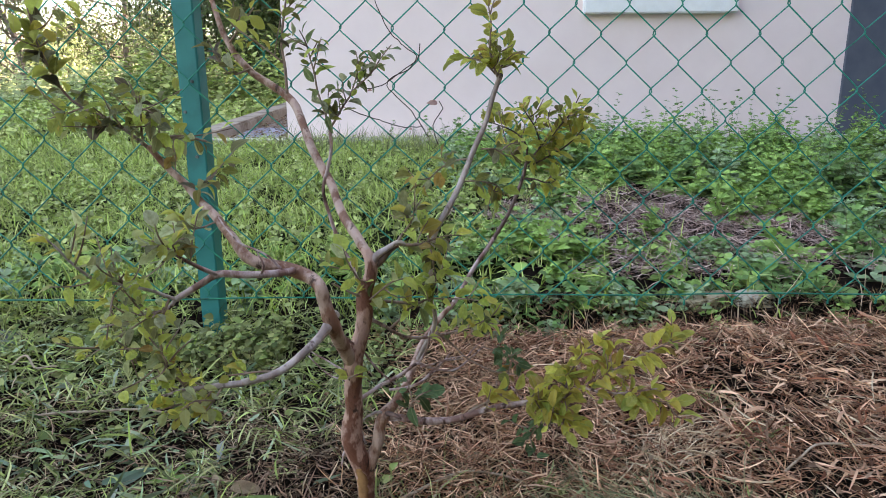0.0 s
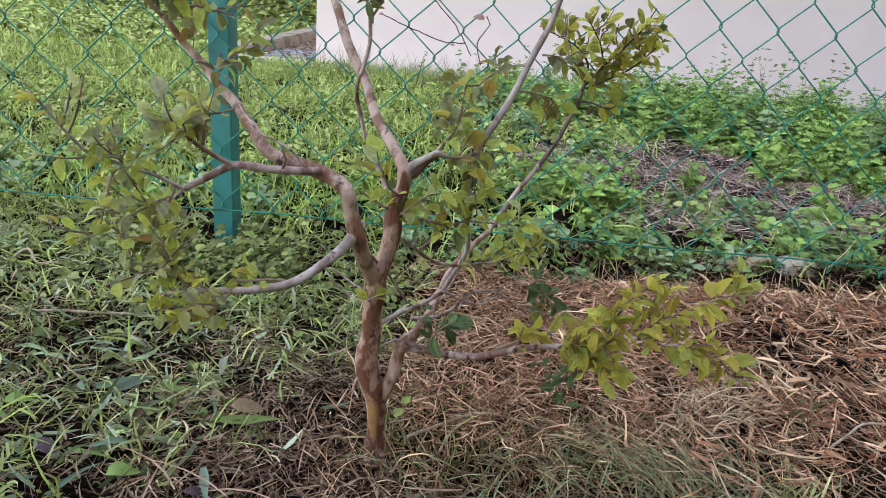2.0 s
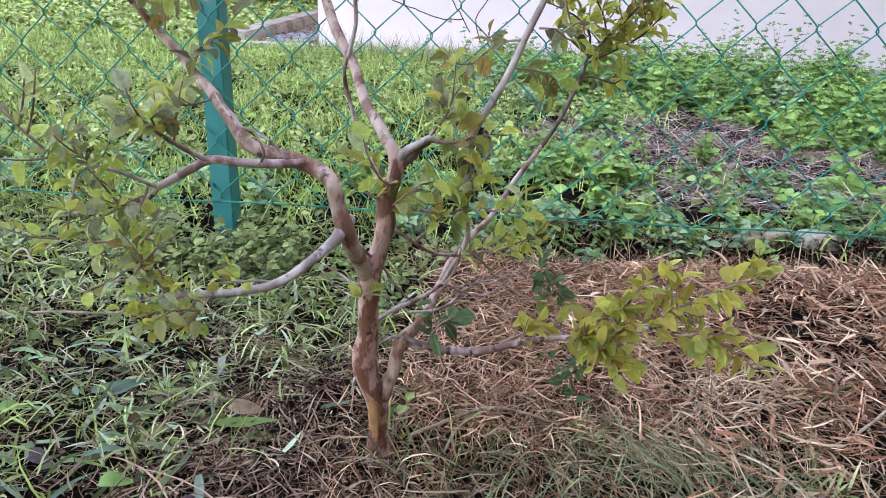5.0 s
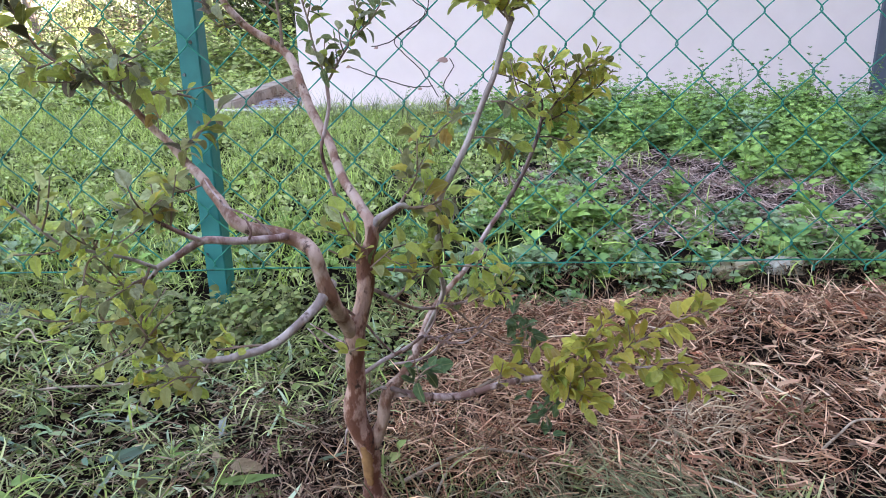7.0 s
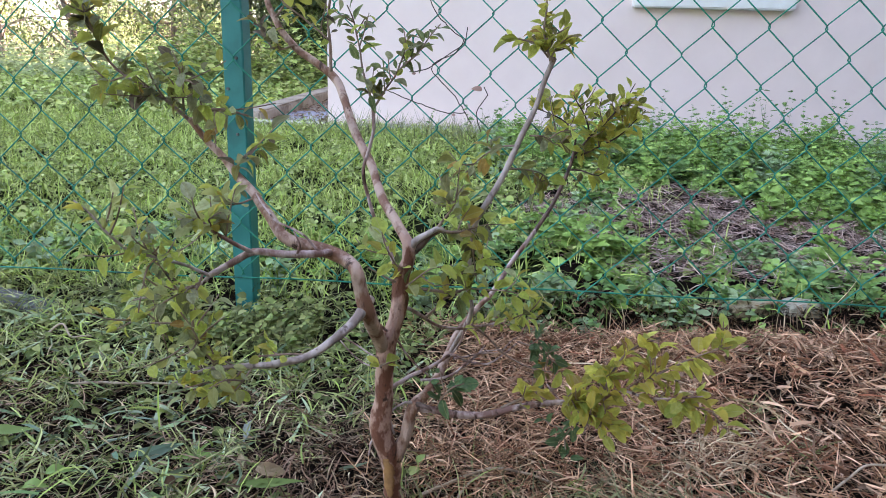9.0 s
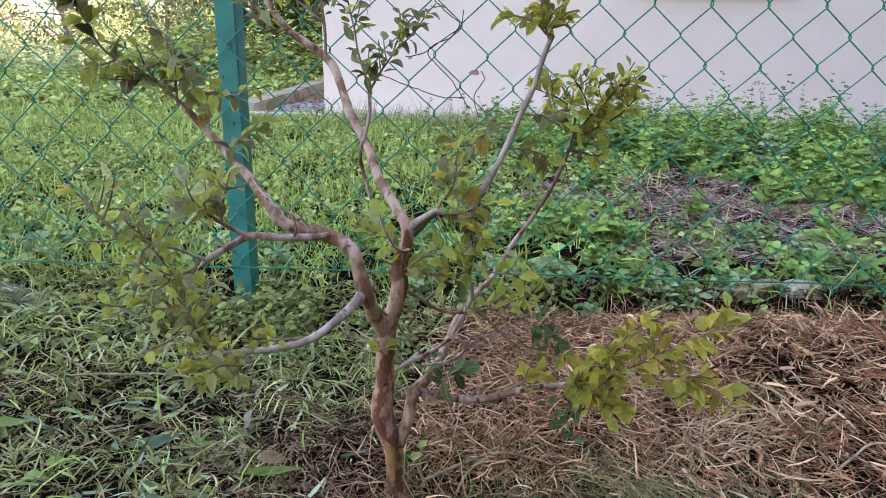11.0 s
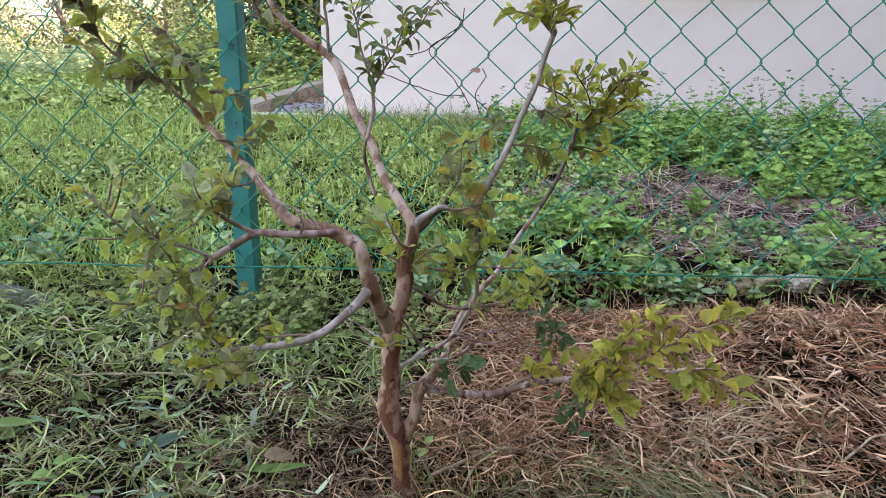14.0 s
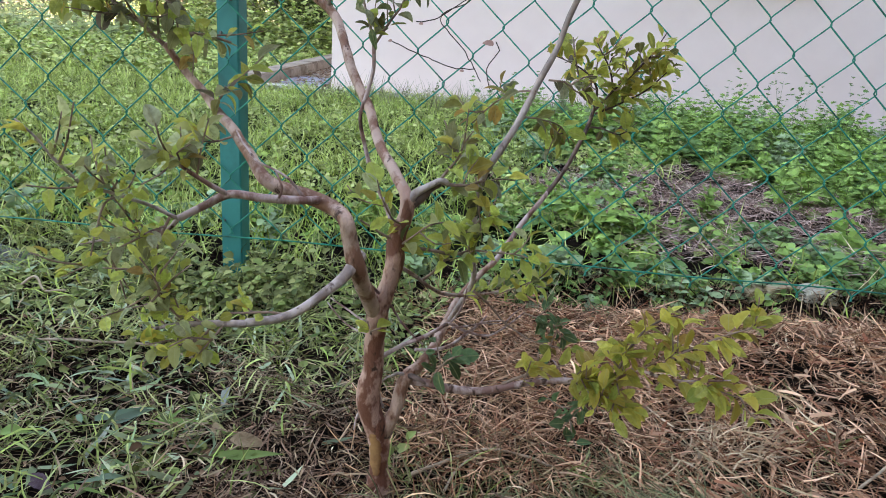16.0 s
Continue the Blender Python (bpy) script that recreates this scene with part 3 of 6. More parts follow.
def build_vine():
    vine = tagged(new("dry_vine"), "thin dry brown vine twisted through the fence mesh", "vine")
    for pts in ([(-0.125, 1.352, 0.66), (-0.113, 1.352, 0.632), (-0.098, 1.350, 0.604), (-0.068, 1.352, 0.577), (-0.052, 1.351, 0.565), (-0.067, 1.352, 0.543), (-0.097, 1.352, 0.529), (-0.108, 1.350, 0.514), (-0.096, 1.352, 0.5), (-0.07, 1.352, 0.475), (-0.055, 1.351, 0.456), (-0.033, 1.352, 0.421)],
                [(-0.147, 1.352, 0.509), (-0.117, 1.351, 0.514), (-0.087, 1.352, 0.534), (-0.052, 1.351, 0.56), (-0.046, 1.350, 0.585)],
                [(-0.19, 1.352, 0.478), (-0.157, 1.35, 0.464), (-0.116, 1.352, 0.45), (-0.075, 1.35, 0.439), (-0.044, 1.352, 0.441)],
                [(-0.015, 1.352, 0.407), (-0.024, 1.350, 0.442), (-0.007, 1.350, 0.472), (-0.013, 1.349, 0.486)]):
        q = spline([(*p, 0.0009) for p in pts], 0.008)
        for i in range(len(q)):
            q[i, :3] += 0.0022 * np.array((noise.noise(Vector((i * 0.7, 0, 1))), 0.3 * noise.noise(Vector((i * 0.7, 5, 1))), noise.noise(Vector((i * 0.7, 9, 1)))))
        v, f = tube(q, 5)
        mesh_ob("stem", v, f, M_VINE, vine)
    for x, z in ((-0.016, 0.482), (-0.135, 0.506), (-0.185, 0.476), (-0.062, 0.436)):
        v, f = leaves(np.array([(x, 1.349, z)]), np.array([(-0.8, -0.3, 0.1 + x)]), np.array([(0.1, -0.9, 0.4)]), np.array([0.020 if x > -0.02 else 0.008]), np.array([0.011 if x > -0.02 else 0.005]))
        mesh_ob("leaf", v, [tuple(int(i) for i in t) for t in f], M_PINK, vine, "dry pinkish leaf")


M_PINK = make_mat("pink_leaf", (0.42, 0.24, 0.21), (0.5, 0.32, 0.27), 90, 0.7, bump=0.2, trans=0.2)
build_vine()


# ---- shrub ----
def leaf_mesh(material, curl, fold, ratio):
    """One ovate leaf along x, folded along its midrib, with a shallowly toothed, wavy margin."""
    rows = [(0.0, 0.05), (0.07, 0.30), (0.16, 0.58), (0.22, 0.66), (0.32, 0.92), (0.38, 0.92), (0.49, 1.04), (0.55, 0.96), (0.66, 0.96), (0.72, 0.80), (0.81, 0.74), (0.86, 0.58), (0.94, 0.40), (1.0, 0.06)]
    verts, faces = [], []
    for i, (s, w) in enumerate(rows):
        z = -curl * s * s
        hw = w * ratio * 0.5
        wav = 0.025 * math.sin(9 * s + curl * 20)
        verts += [(s, hw, z + hw * fold + wav), (s, hw * 0.5, z + hw * fold * 0.62 + wav * 0.3), (s, 0, z), (s, -hw * 0.5, z + hw * fold * 0.62 - wav * 0.3), (s, -hw, z + hw * fold - wav)]
        if i:
            a = 5 * (i - 1)
            faces += [(a + k, a + k + 1, a + k + 6, a + k + 5) for k in range(4)]
    me = bpy.data.meshes.new("leaf")
    me.from_pydata(verts, [], faces)
    me.materials.append(material)
    me.shade_smooth()
    return me


BROAD = ("yellow", "lime", "pale", "grey", "dark", "brown", "olive")
LEAF_MESH = {k: [leaf_mesh(m, c, f, r * (1.22 if k in BROAD else 1.0)) for c, f, r in ((0.15, 0.4, 0.50), (0.32, 0.3, 0.54), (0.5, 0.6, 0.44), (-0.12, 0.35, 0.50), (0.22, 0.9, 0.52), (0.7, 0.5, 0.48))] for k, m in M_LEAF.items()}
shrub = tagged(new("shrub"), "small ornamental shrub with mottled peeling bark and sparse yellowing leaves", "shrub")
shrub.location = (-0.092, 0.803, 0)
SHRUB_INV = Matrix.Translation((0.092, -0.803, 0))
leaf_rng = random.Random(7)


def stem(name, ctrl, count=0, size=0, tone="", start=0.0, bark=""):
    """A trunk, limb, branch or twig through rows (x, y, z, radius in mm), with count leaves of size mm along it."""
    slim = {"trunk": 1.08, "limb": 1.05, "branch": 0.97}.get(name, 0.72)
    q = spline([(x, y, z, r * slim / 1000) for x, y, z, r in ctrl], 0.004 if name != "twig" else 0.006)
    big = name in ("trunk", "limb", "branch")
    if not big:
        for i in range(len(q)):
            q[i, :3] += 0.0012 * np.array(noise.noise_vector(Vector(q[i, :3]) * 45))
    else:
        for i in range(len(q)):
            q[i, :3] += 0.0014 * np.array(noise.noise_vector(Vector(q[i, :3]) * 28))
            q[i, 3] *= 1 + (0.26 if name == "trunk" else 0.07) * noise.noise(Vector(q[i, :3]) * (30 if name == "trunk" else 50))
    v, f = tube(q, 12 if big else 7, 0.16 if name == "trunk" else 0.09, len(ctrl))
    mat = M_BARK_GREY if bark == "grey" or (tone == "grey" and count == 0) else M_BARK_DARK if bark == "dark" else M_BARK_BASE if name == "trunk" else M_BARK if name == "limb" else M_BARK_PALE if name == "branch" or count == 0 or ctrl[0][3] >= 3 else M_TWIG
    ob = mesh_ob(name, [(a[0] + 0.092, a[1] - 0.803, a[2]) for a in v], f, mat, shrub)
    if count:
        leafing(ob, q, count, size, tone, start)
        for k in range(int(count / 5.5)):
            shoot(q, size, tone, start)
    return ob


def leafing(ob, q, count, size, tone, start):
    """Leaves set along the line q of a twig."""
    tones, weights = zip(*AMONG[tone])
    for k in range(count):
        s = start + (1 - start) * (k + leaf_rng.uniform(0.1, 0.9)) / count
        i = min(len(q) - 2, int(s * (len(q) - 1)))
        fw = Vector(q[i + 1, :3] - q[i, :3]).normalized()
        out = Vector((leaf_rng.gauss(0, 1), leaf_rng.gauss(0, 1), leaf_rng.gauss(0.1, 0.8)))
        out = (out - fw * out.dot(fw)).normalized()
        way = (fw * leaf_rng.uniform(0.1, 1.1) + out * leaf_rng.uniform(0.5, 1.0) + Vector((0, 0, {"fresh": 0.15, "lime": 0.05, "pale": 0.05, "yellow": 0.0}.get(tone, -0.1) + leaf_rng.gauss(0, 0.25)))).normalized()
        nrm = Vector((leaf_rng.gauss(0, 0.6), leaf_rng.gauss(-0.25, 0.5), 1))
        put_leaf(ob, Vector(q[i, :3]) + out * q[i, 3] + way * 0.002, way, nrm, size / 1000 * leaf_rng.uniform(0.6, 1.3), leaf_rng.choices(tones, weights)[0])


def put_leaf(ob, pos, way, nrm, ln, tone):
    y = nrm.cross(way).normalized()
    m = Matrix((way, y, way.cross(y))).transposed().to_4x4()
    lf = new("leaf", leaf_rng.choice(LEAF_MESH[tone]))
    lf.parent = ob
    lf.matrix_local = SHRUB_INV @ Matrix.Translation(pos) @ m @ Matrix.Diagonal((ln, ln * leaf_rng.uniform(0.85, 1.15), ln, 1))
    return lf


def shoot(line, size, tone, start):
    """A short leafy side shoot off the line of a twig."""
    i = int((start + (0.97 - start) * leaf_rng.random()) * (len(line) - 2))
    fw = Vector(line[i + 1, :3] - line[i, :3]).normalized()
    out = Vector((leaf_rng.gauss(0, 1), leaf_rng.gauss(0, 0.8), leaf_rng.gauss(0.3, 0.8)))
    way = (fw * leaf_rng.uniform(0.2, 1.0) + (out - fw * out.dot(fw)).normalized() + Vector((0, 0, 0.2))).normalized()
    ln = leaf_rng.uniform(0.016, 0.036) * (1.5 if tone in ("olive", "grey", "pale") else 1)
    a = Vector(line[i, :3])
    b = a + way * ln * 0.5 + Vector((leaf_rng.gauss(0, 0.002), 0, leaf_rng.gauss(0, 0.002)))
    c = a + way * ln + Vector((0, 0, leaf_rng.gauss(0.002, 0.004)))
    q = spline([(*a, 0.0009), (*b, 0.0007), (*c, 0.0005)], 0.006)
    v, f = tube(q, 5)
    ob = mesh_ob("twig", [(w[0] + 0.092, w[1] - 0.803, w[2]) for w in v], f, M_TWIG, shrub)
    leafing(ob, q, leaf_rng.randint(3, 5), size * 0.92, tone, 0.25)


stem("trunk", [(-0.091, 0.803, 0.008, 12.5), (-0.092, 0.802, 0.028, 11.6), (-0.092, 0.800, 0.050, 10.4), (-0.093, 0.797, 0.077, 10.2), (-0.096, 0.793, 0.095, 11.2), (-0.104, 0.790, 0.117, 10.2), (-0.105, 0.789, 0.134, 9.6), (-0.102, 0.788, 0.160, 9.0), (-0.102, 0.787, 0.184, 9.1), (-0.100, 0.786, 0.204, 9.3), (-0.099, 0.785, 0.224, 9.8), (-0.092, 0.790, 0.241, 8.4), (-0.086, 0.790, 0.266, 7.4), (-0.085, 0.793, 0.293, 7.3), (-0.079, 0.797, 0.316, 7.2), (-0.080, 0.799, 0.329, 6.2), (-0.087, 0.809, 0.340, 4.8), (-0.094, 0.820, 0.347, 3.4)])
stem("limb", [(-0.102, 0.785, 0.219, 7.2), (-0.106, 0.768, 0.243, 7.2), (-0.109, 0.742, 0.269, 6.8), (-0.112, 0.732, 0.286, 7.5), (-0.116, 0.730, 0.306, 6.3), (-0.119, 0.727, 0.322, 6.3), (-0.133, 0.745, 0.326, 6.3), (-0.153, 0.750, 0.332, 6.5), (-0.171, 0.745, 0.338, 6.3), (-0.189, 0.744, 0.346, 5.5), (-0.210, 0.760, 0.363, 4.7), (-0.237, 0.790, 0.380, 4.3), (-0.266, 0.820, 0.395, 4.0), (-0.279, 0.825, 0.409, 3.7), (-0.297, 0.827, 0.426, 3.3), (-0.312, 0.825, 0.446, 3.0)])
stem("branch", [(-0.146, 0.741, 0.333, 3.4), (-0.162, 0.721, 0.336, 3.6), (-0.184, 0.710, 0.338, 3.6), (-0.208, 0.712, 0.338, 3.5), (-0.226, 0.708, 0.329, 3.2), (-0.245, 0.700, 0.319, 2.9)])
stem("twig", [(-0.244, 0.700, 0.319, 2.5), (-0.264, 0.690, 0.330, 2.0), (-0.279, 0.680, 0.338, 2.0), (-0.295, 0.665, 0.347, 1.9), (-0.302, 0.650, 0.364, 1.6), (-0.308, 0.640, 0.380, 1.2), (-0.316, 0.630, 0.395, 0.9)], 26, 12, "pale", 0.20, "grey")
stem("twig", [(-0.245, 0.700, 0.318, 3.0), (-0.254, 0.700, 0.309, 2.6), (-0.264, 0.690, 0.309, 1.9), (-0.282, 0.680, 0.305, 1.5), (-0.305, 0.670, 0.301, 1.0)], 26, 12, "pale", 0.20)
stem("twig", [(-0.208, 0.712, 0.338, 3.1), (-0.221, 0.700, 0.349, 2.7), (-0.232, 0.690, 0.359, 2.2), (-0.241, 0.680, 0.371, 1.5), (-0.256, 0.670, 0.375, 0.8)], 22, 14, "pale", 0.40)
stem("twig", [(-0.279, 0.680, 0.338, 1.4), (-0.279, 0.660, 0.336, 1.2), (-0.280, 0.650, 0.319, 1.0), (-0.279, 0.640, 0.303, 0.8)], 14, 12, "pale", 0.20)
stem("branch", [(-0.108, 0.742, 0.290, 4.6), (-0.113, 0.731, 0.284, 5.6), (-0.119, 0.719, 0.275, 4.6), (-0.131, 0.705, 0.265, 4.0), (-0.147, 0.695, 0.254, 3.8), (-0.163, 0.687, 0.248, 3.6), (-0.184, 0.680, 0.246, 3.3)], bark="grey")
stem("twig", [(-0.184, 0.680, 0.246, 4.5), (-0.208, 0.675, 0.245, 3.8), (-0.229, 0.670, 0.244, 2.8), (-0.245, 0.660, 0.243, 1.8), (-0.263, 0.650, 0.234, 1.0)], 22, 12, "lime", 0.35, "grey")
stem("twig", [(-0.208, 0.675, 0.244, 1.8), (-0.212, 0.660, 0.237, 1.5), (-0.224, 0.650, 0.236, 1.2), (-0.230, 0.640, 0.229, 1.0)], 15, 12, "lime", 0.15)
stem("twig", [(-0.229, 0.670, 0.245, 1.6), (-0.236, 0.660, 0.264, 1.4), (-0.239, 0.650, 0.286, 1.1), (-0.243, 0.640, 0.305, 0.9)], 24, 12, "pale", 0.15)
stem("twig", [(-0.156, 0.690, 0.252, 1.6), (-0.181, 0.687, 0.252, 1.4), (-0.203, 0.683, 0.251, 1.0)], 6, 13, "lime", 0.50)
stem("limb", [(-0.076, 0.798, 0.323, 5.6), (-0.082, 0.803, 0.334, 5.4), (-0.094, 0.820, 0.347, 4.9), (-0.117, 0.860, 0.368, 5.0), (-0.137, 0.900, 0.400, 4.9), (-0.163, 0.935, 0.436, 4.9), (-0.180, 0.962, 0.468, 4.8), (-0.197, 0.985, 0.493, 5.0), (-0.220, 0.990, 0.509, 4.5), (-0.247, 1.001, 0.527, 4.3), (-0.271, 1.010, 0.549, 4.0), (-0.288, 1.019, 0.578, 3.7), (-0.300, 1.024, 0.612, 3.1), (-0.310, 1.030, 0.650, 2.4)])
stem("twig", [(-0.201, 0.985, 0.501, 2.9), (-0.202, 0.985, 0.531, 2.6), (-0.204, 0.986, 0.565, 2.2), (-0.199, 0.987, 0.600, 1.8), (-0.193, 0.987, 0.633, 1.1)], 11, 15, "olive", 0.30)
stem("twig", [(-0.203, 0.985, 0.537, 1.8), (-0.225, 0.978, 0.556, 1.7), (-0.251, 0.973, 0.575, 1.4), (-0.269, 0.967, 0.595, 1.1)], 10, 16, "olive", 0.20)
stem("twig", [(-0.250, 0.998, 0.531, 2.0), (-0.271, 0.985, 0.524, 1.5), (-0.283, 0.979, 0.541, 1.3), (-0.290, 0.973, 0.560, 1.1)], 13, 17, "olive", 0.15)
stem("twig", [(-0.277, 1.008, 0.564, 2.0), (-0.259, 1.001, 0.583, 1.6), (-0.239, 0.995, 0.605, 1.1)], 11, 17, "olive", 0.20)
stem("branch", [(-0.105, 0.870, 0.290, 2.5), (-0.110, 0.878, 0.300, 2.4), (-0.125, 0.890, 0.326, 2.2), (-0.137, 0.895, 0.355, 2.2), (-0.144, 0.898, 0.388, 2.1), (-0.138, 0.897, 0.414, 2.1), (-0.132, 0.896, 0.439, 2.0), (-0.133, 0.896, 0.463, 2.0)])
stem("twig", [(-0.133, 0.896, 0.462, 2.0), (-0.139, 0.895, 0.483, 1.7), (-0.144, 0.894, 0.504, 1.5), (-0.148, 0.893, 0.526, 1.4), (-0.153, 0.892, 0.551, 1.2), (-0.161, 0.890, 0.568, 0.9)], 24, 16, "green", 0.05)
stem("twig", [(-0.131, 0.896, 0.463, 1.9), (-0.117, 0.897, 0.485, 1.6), (-0.106, 0.898, 0.502, 1.4), (-0.098, 0.899, 0.528, 1.2), (-0.100, 0.900, 0.546, 0.9)], 18, 15, "green", 0.15)
stem("twig", [(-0.107, 0.898, 0.500, 1.4), (-0.086, 0.900, 0.520, 1.2), (-0.070, 0.902, 0.541, 1.0), (-0.060, 0.903, 0.552, 0.8)], 14, 14, "green", 0.25)
stem("branch", [(-0.038, 0.880, 0.176, 2.9), (-0.022, 0.872, 0.212, 2.9), (-0.013, 0.862, 0.242, 2.8), (-0.019, 0.852, 0.277, 2.8), (-0.017, 0.844, 0.318, 3.1), (-0.012, 0.837, 0.348, 3.3), (-0.004, 0.833, 0.366, 3.4), (0.012, 0.838, 0.394, 3.3), (0.028, 0.842, 0.432, 3.1), (0.043, 0.846, 0.469, 2.9), (0.053, 0.849, 0.499, 2.8), (0.059, 0.850, 0.517, 2.9)], 0, 0, "grey")
stem("twig", [(0.057, 0.850, 0.513, 2.0), (0.050, 0.848, 0.530, 1.8), (0.047, 0.846, 0.548, 1.5), (0.048, 0.845, 0.569, 1.2), (0.044, 0.844, 0.590, 0.9)], 24, 17, "fresh", 0.12)
stem("twig", [(0.053, 0.850, 0.519, 1.5), (0.040, 0.845, 0.531, 1.3), (0.023, 0.840, 0.534, 1.1), (0.009, 0.838, 0.539, 0.8)], 15, 17, "fresh", 0.20)
stem("twig", [(0.056, 0.850, 0.519, 1.4), (0.062, 0.846, 0.530, 1.2), (0.073, 0.842, 0.539, 0.8)], 11, 16, "fresh", 0.30)
stem("branch", [(-0.080, 0.797, 0.316, 4.0), (-0.077, 0.797, 0.327, 4.8), (-0.071, 0.799, 0.335, 3.9), (-0.062, 0.800, 0.341, 3.2), (-0.052, 0.802, 0.347, 2.9), (-0.047, 0.802, 0.348, 2.6), (-0.043, 0.803, 0.345, 2.0)], 0, 0, "grey")
stem("branch", [(-0.076, 0.800, 0.322, 5.0), (-0.067, 0.803, 0.330, 4.6), (-0.058, 0.806, 0.339, 3.0), (-0.050, 0.807, 0.343, 2.0)], bark="dark")
stem("twig", [(-0.049, 0.804, 0.345, 2.6), (-0.036, 0.806, 0.343, 2.3), (-0.024, 0.808, 0.344, 1.8), (-0.012, 0.810, 0.350, 1.2)], 7, 18, "rust", 0.3)
stem("twig", [(-0.052, 0.802, 0.345, 2.2), (-0.044, 0.800, 0.357, 1.9), (-0.036, 0.798, 0.368, 1.5), (-0.032, 0.795, 0.382, 1.1), (-0.024, 0.795, 0.394, 0.7)], 10, 18, "olive", 0.30)
stem("limb", [(-0.090, 0.795, 0.088, 8.2), (-0.082, 0.795, 0.105, 7.0), (-0.077, 0.795, 0.122, 6.2), (-0.074, 0.796, 0.139, 6.1), (-0.068, 0.800, 0.152, 6.4), (-0.058, 0.812, 0.160, 5.4), (-0.047, 0.845, 0.168, 4.9), (-0.038, 0.880, 0.180, 4.2), (-0.030, 0.900, 0.197, 3.7), (-0.015, 0.920, 0.213, 3.3), (0.009, 0.940, 0.234, 3.2)])
stem("branch", [(0.004, 0.937, 0.229, 3.2), (0.009, 0.940, 0.234, 3.2), (0.036, 0.960, 0.276, 3.0), (0.063, 0.970, 0.313, 2.8)])
stem("branch", [(0.061, 0.970, 0.310, 2.8), (0.075, 0.975, 0.333, 2.7), (0.086, 0.980, 0.354, 2.6), (0.100, 0.985, 0.389, 2.4), (0.105, 0.985, 0.412, 2.2)], bark="dark")
stem("twig", [(-0.068, 0.797, 0.153, 4.2), (-0.058, 0.788, 0.156, 3.4), (-0.050, 0.785, 0.153, 1.4)], bark="dark")
stem("twig", [(-0.068, 0.800, 0.150, 2.6), (-0.078, 0.792, 0.158, 2.2), (-0.086, 0.787, 0.155, 1.2)], bark="grey")
stem("twig", [(-0.090, 0.793, 0.118, 1.9), (-0.096, 0.796, 0.140, 1.6), (-0.086, 0.799, 0.150, 1.2)], bark="grey")
stem("twig", [(-0.108, 0.787, 0.120, 2.6), (-0.114, 0.785, 0.112, 2.0), (-0.118, 0.786, 0.094, 1.0)])
stem("twig", [(0.106, 0.985, 0.409, 2.2), (0.123, 0.982, 0.433, 1.9), (0.146, 0.978, 0.457, 1.6), (0.159, 0.975, 0.477, 1.2), (0.169, 0.972, 0.497, 0.8)], 36, 17, "fresh", 0.12, "dark")
stem("twig", [(0.104, 0.985, 0.412, 2.0), (0.104, 0.980, 0.432, 1.7), (0.090, 0.975, 0.449, 1.4), (0.069, 0.970, 0.459, 1.0), (0.048, 0.965, 0.465, 0.7)], 22, 18, "fresh", 0.25, "dark")
stem("twig", [(0.107, 0.985, 0.405, 2.0), (0.134, 0.980, 0.420, 1.6), (0.156, 0.976, 0.435, 1.3), (0.184, 0.972, 0.466, 0.8)], 30, 17, "fresh", 0.15, "dark")
stem("twig", [(0.100, 0.985, 0.389, 1.8), (0.115, 0.980, 0.390, 1.4), (0.136, 0.975, 0.385, 1.1), (0.151, 0.970, 0.400, 0.8)], 12, 16, "olive", 0.20, "dark")
stem("twig", [(0.123, 0.982, 0.433, 1.5), (0.114, 0.978, 0.456, 1.3), (0.102, 0.975, 0.473, 1.0), (0.094, 0.972, 0.486, 0.7)], 18, 18, "fresh", 0.20, "dark")
stem("twig", [(0.028, 0.840, 0.430, 1.6), (0.008, 0.850, 0.427, 1.3), (-0.013, 0.860, 0.411, 1.1), (-0.028, 0.870, 0.394, 0.8)], 16, 16, "rust", 0.20)
stem("twig", [(0.020, 0.840, 0.406, 1.4), (0.039, 0.860, 0.404, 1.2), (0.058, 0.870, 0.397, 1.0), (0.069, 0.880, 0.383, 0.8)], 14, 16, "rust", 0.20)
stem("twig", [(0.039, 0.845, 0.440, 1.4), (0.054, 0.850, 0.440, 1.2), (0.070, 0.860, 0.431, 1.0), (0.082, 0.870, 0.440, 0.8)], 13, 17, "olive", 0.20)
stem("branch", [(-0.071, 0.800, 0.147, 4.6), (-0.049, 0.800, 0.146, 4.2), (-0.028, 0.800, 0.142, 4.2), (-0.003, 0.803, 0.141, 4.1), (0.021, 0.806, 0.145, 3.8), (0.052, 0.810, 0.153, 3.5), (0.082, 0.812, 0.158, 3.1), (0.102, 0.802, 0.163, 2.4)])
stem("twig", [(0.100, 0.803, 0.162, 3.0), (0.122, 0.785, 0.174, 2.5), (0.138, 0.772, 0.195, 2.2), (0.157, 0.760, 0.197, 1.8), (0.181, 0.750, 0.200, 1.4), (0.213, 0.745, 0.208, 0.9)], 36, 17, "yellow", 0.10)
stem("twig", [(0.123, 0.785, 0.175, 2.0), (0.131, 0.775, 0.209, 1.8), (0.140, 0.770, 0.232, 1.5), (0.152, 0.765, 0.247, 1.2), (0.171, 0.760, 0.259, 0.9)], 32, 17, "yellow", 0.15, "dark")
stem("twig", [(0.088, 0.808, 0.160, 1.6), (0.096, 0.795, 0.172, 1.3), (0.110, 0.785, 0.172, 0.9)], 15, 18, "yellow", 0.2)
stem("twig", [(0.150, 0.765, 0.196, 1.8), (0.171, 0.760, 0.219, 1.5), (0.202, 0.755, 0.242, 1.2), (0.234, 0.750, 0.258, 0.8)], 28, 17, "yellow", 0.15)
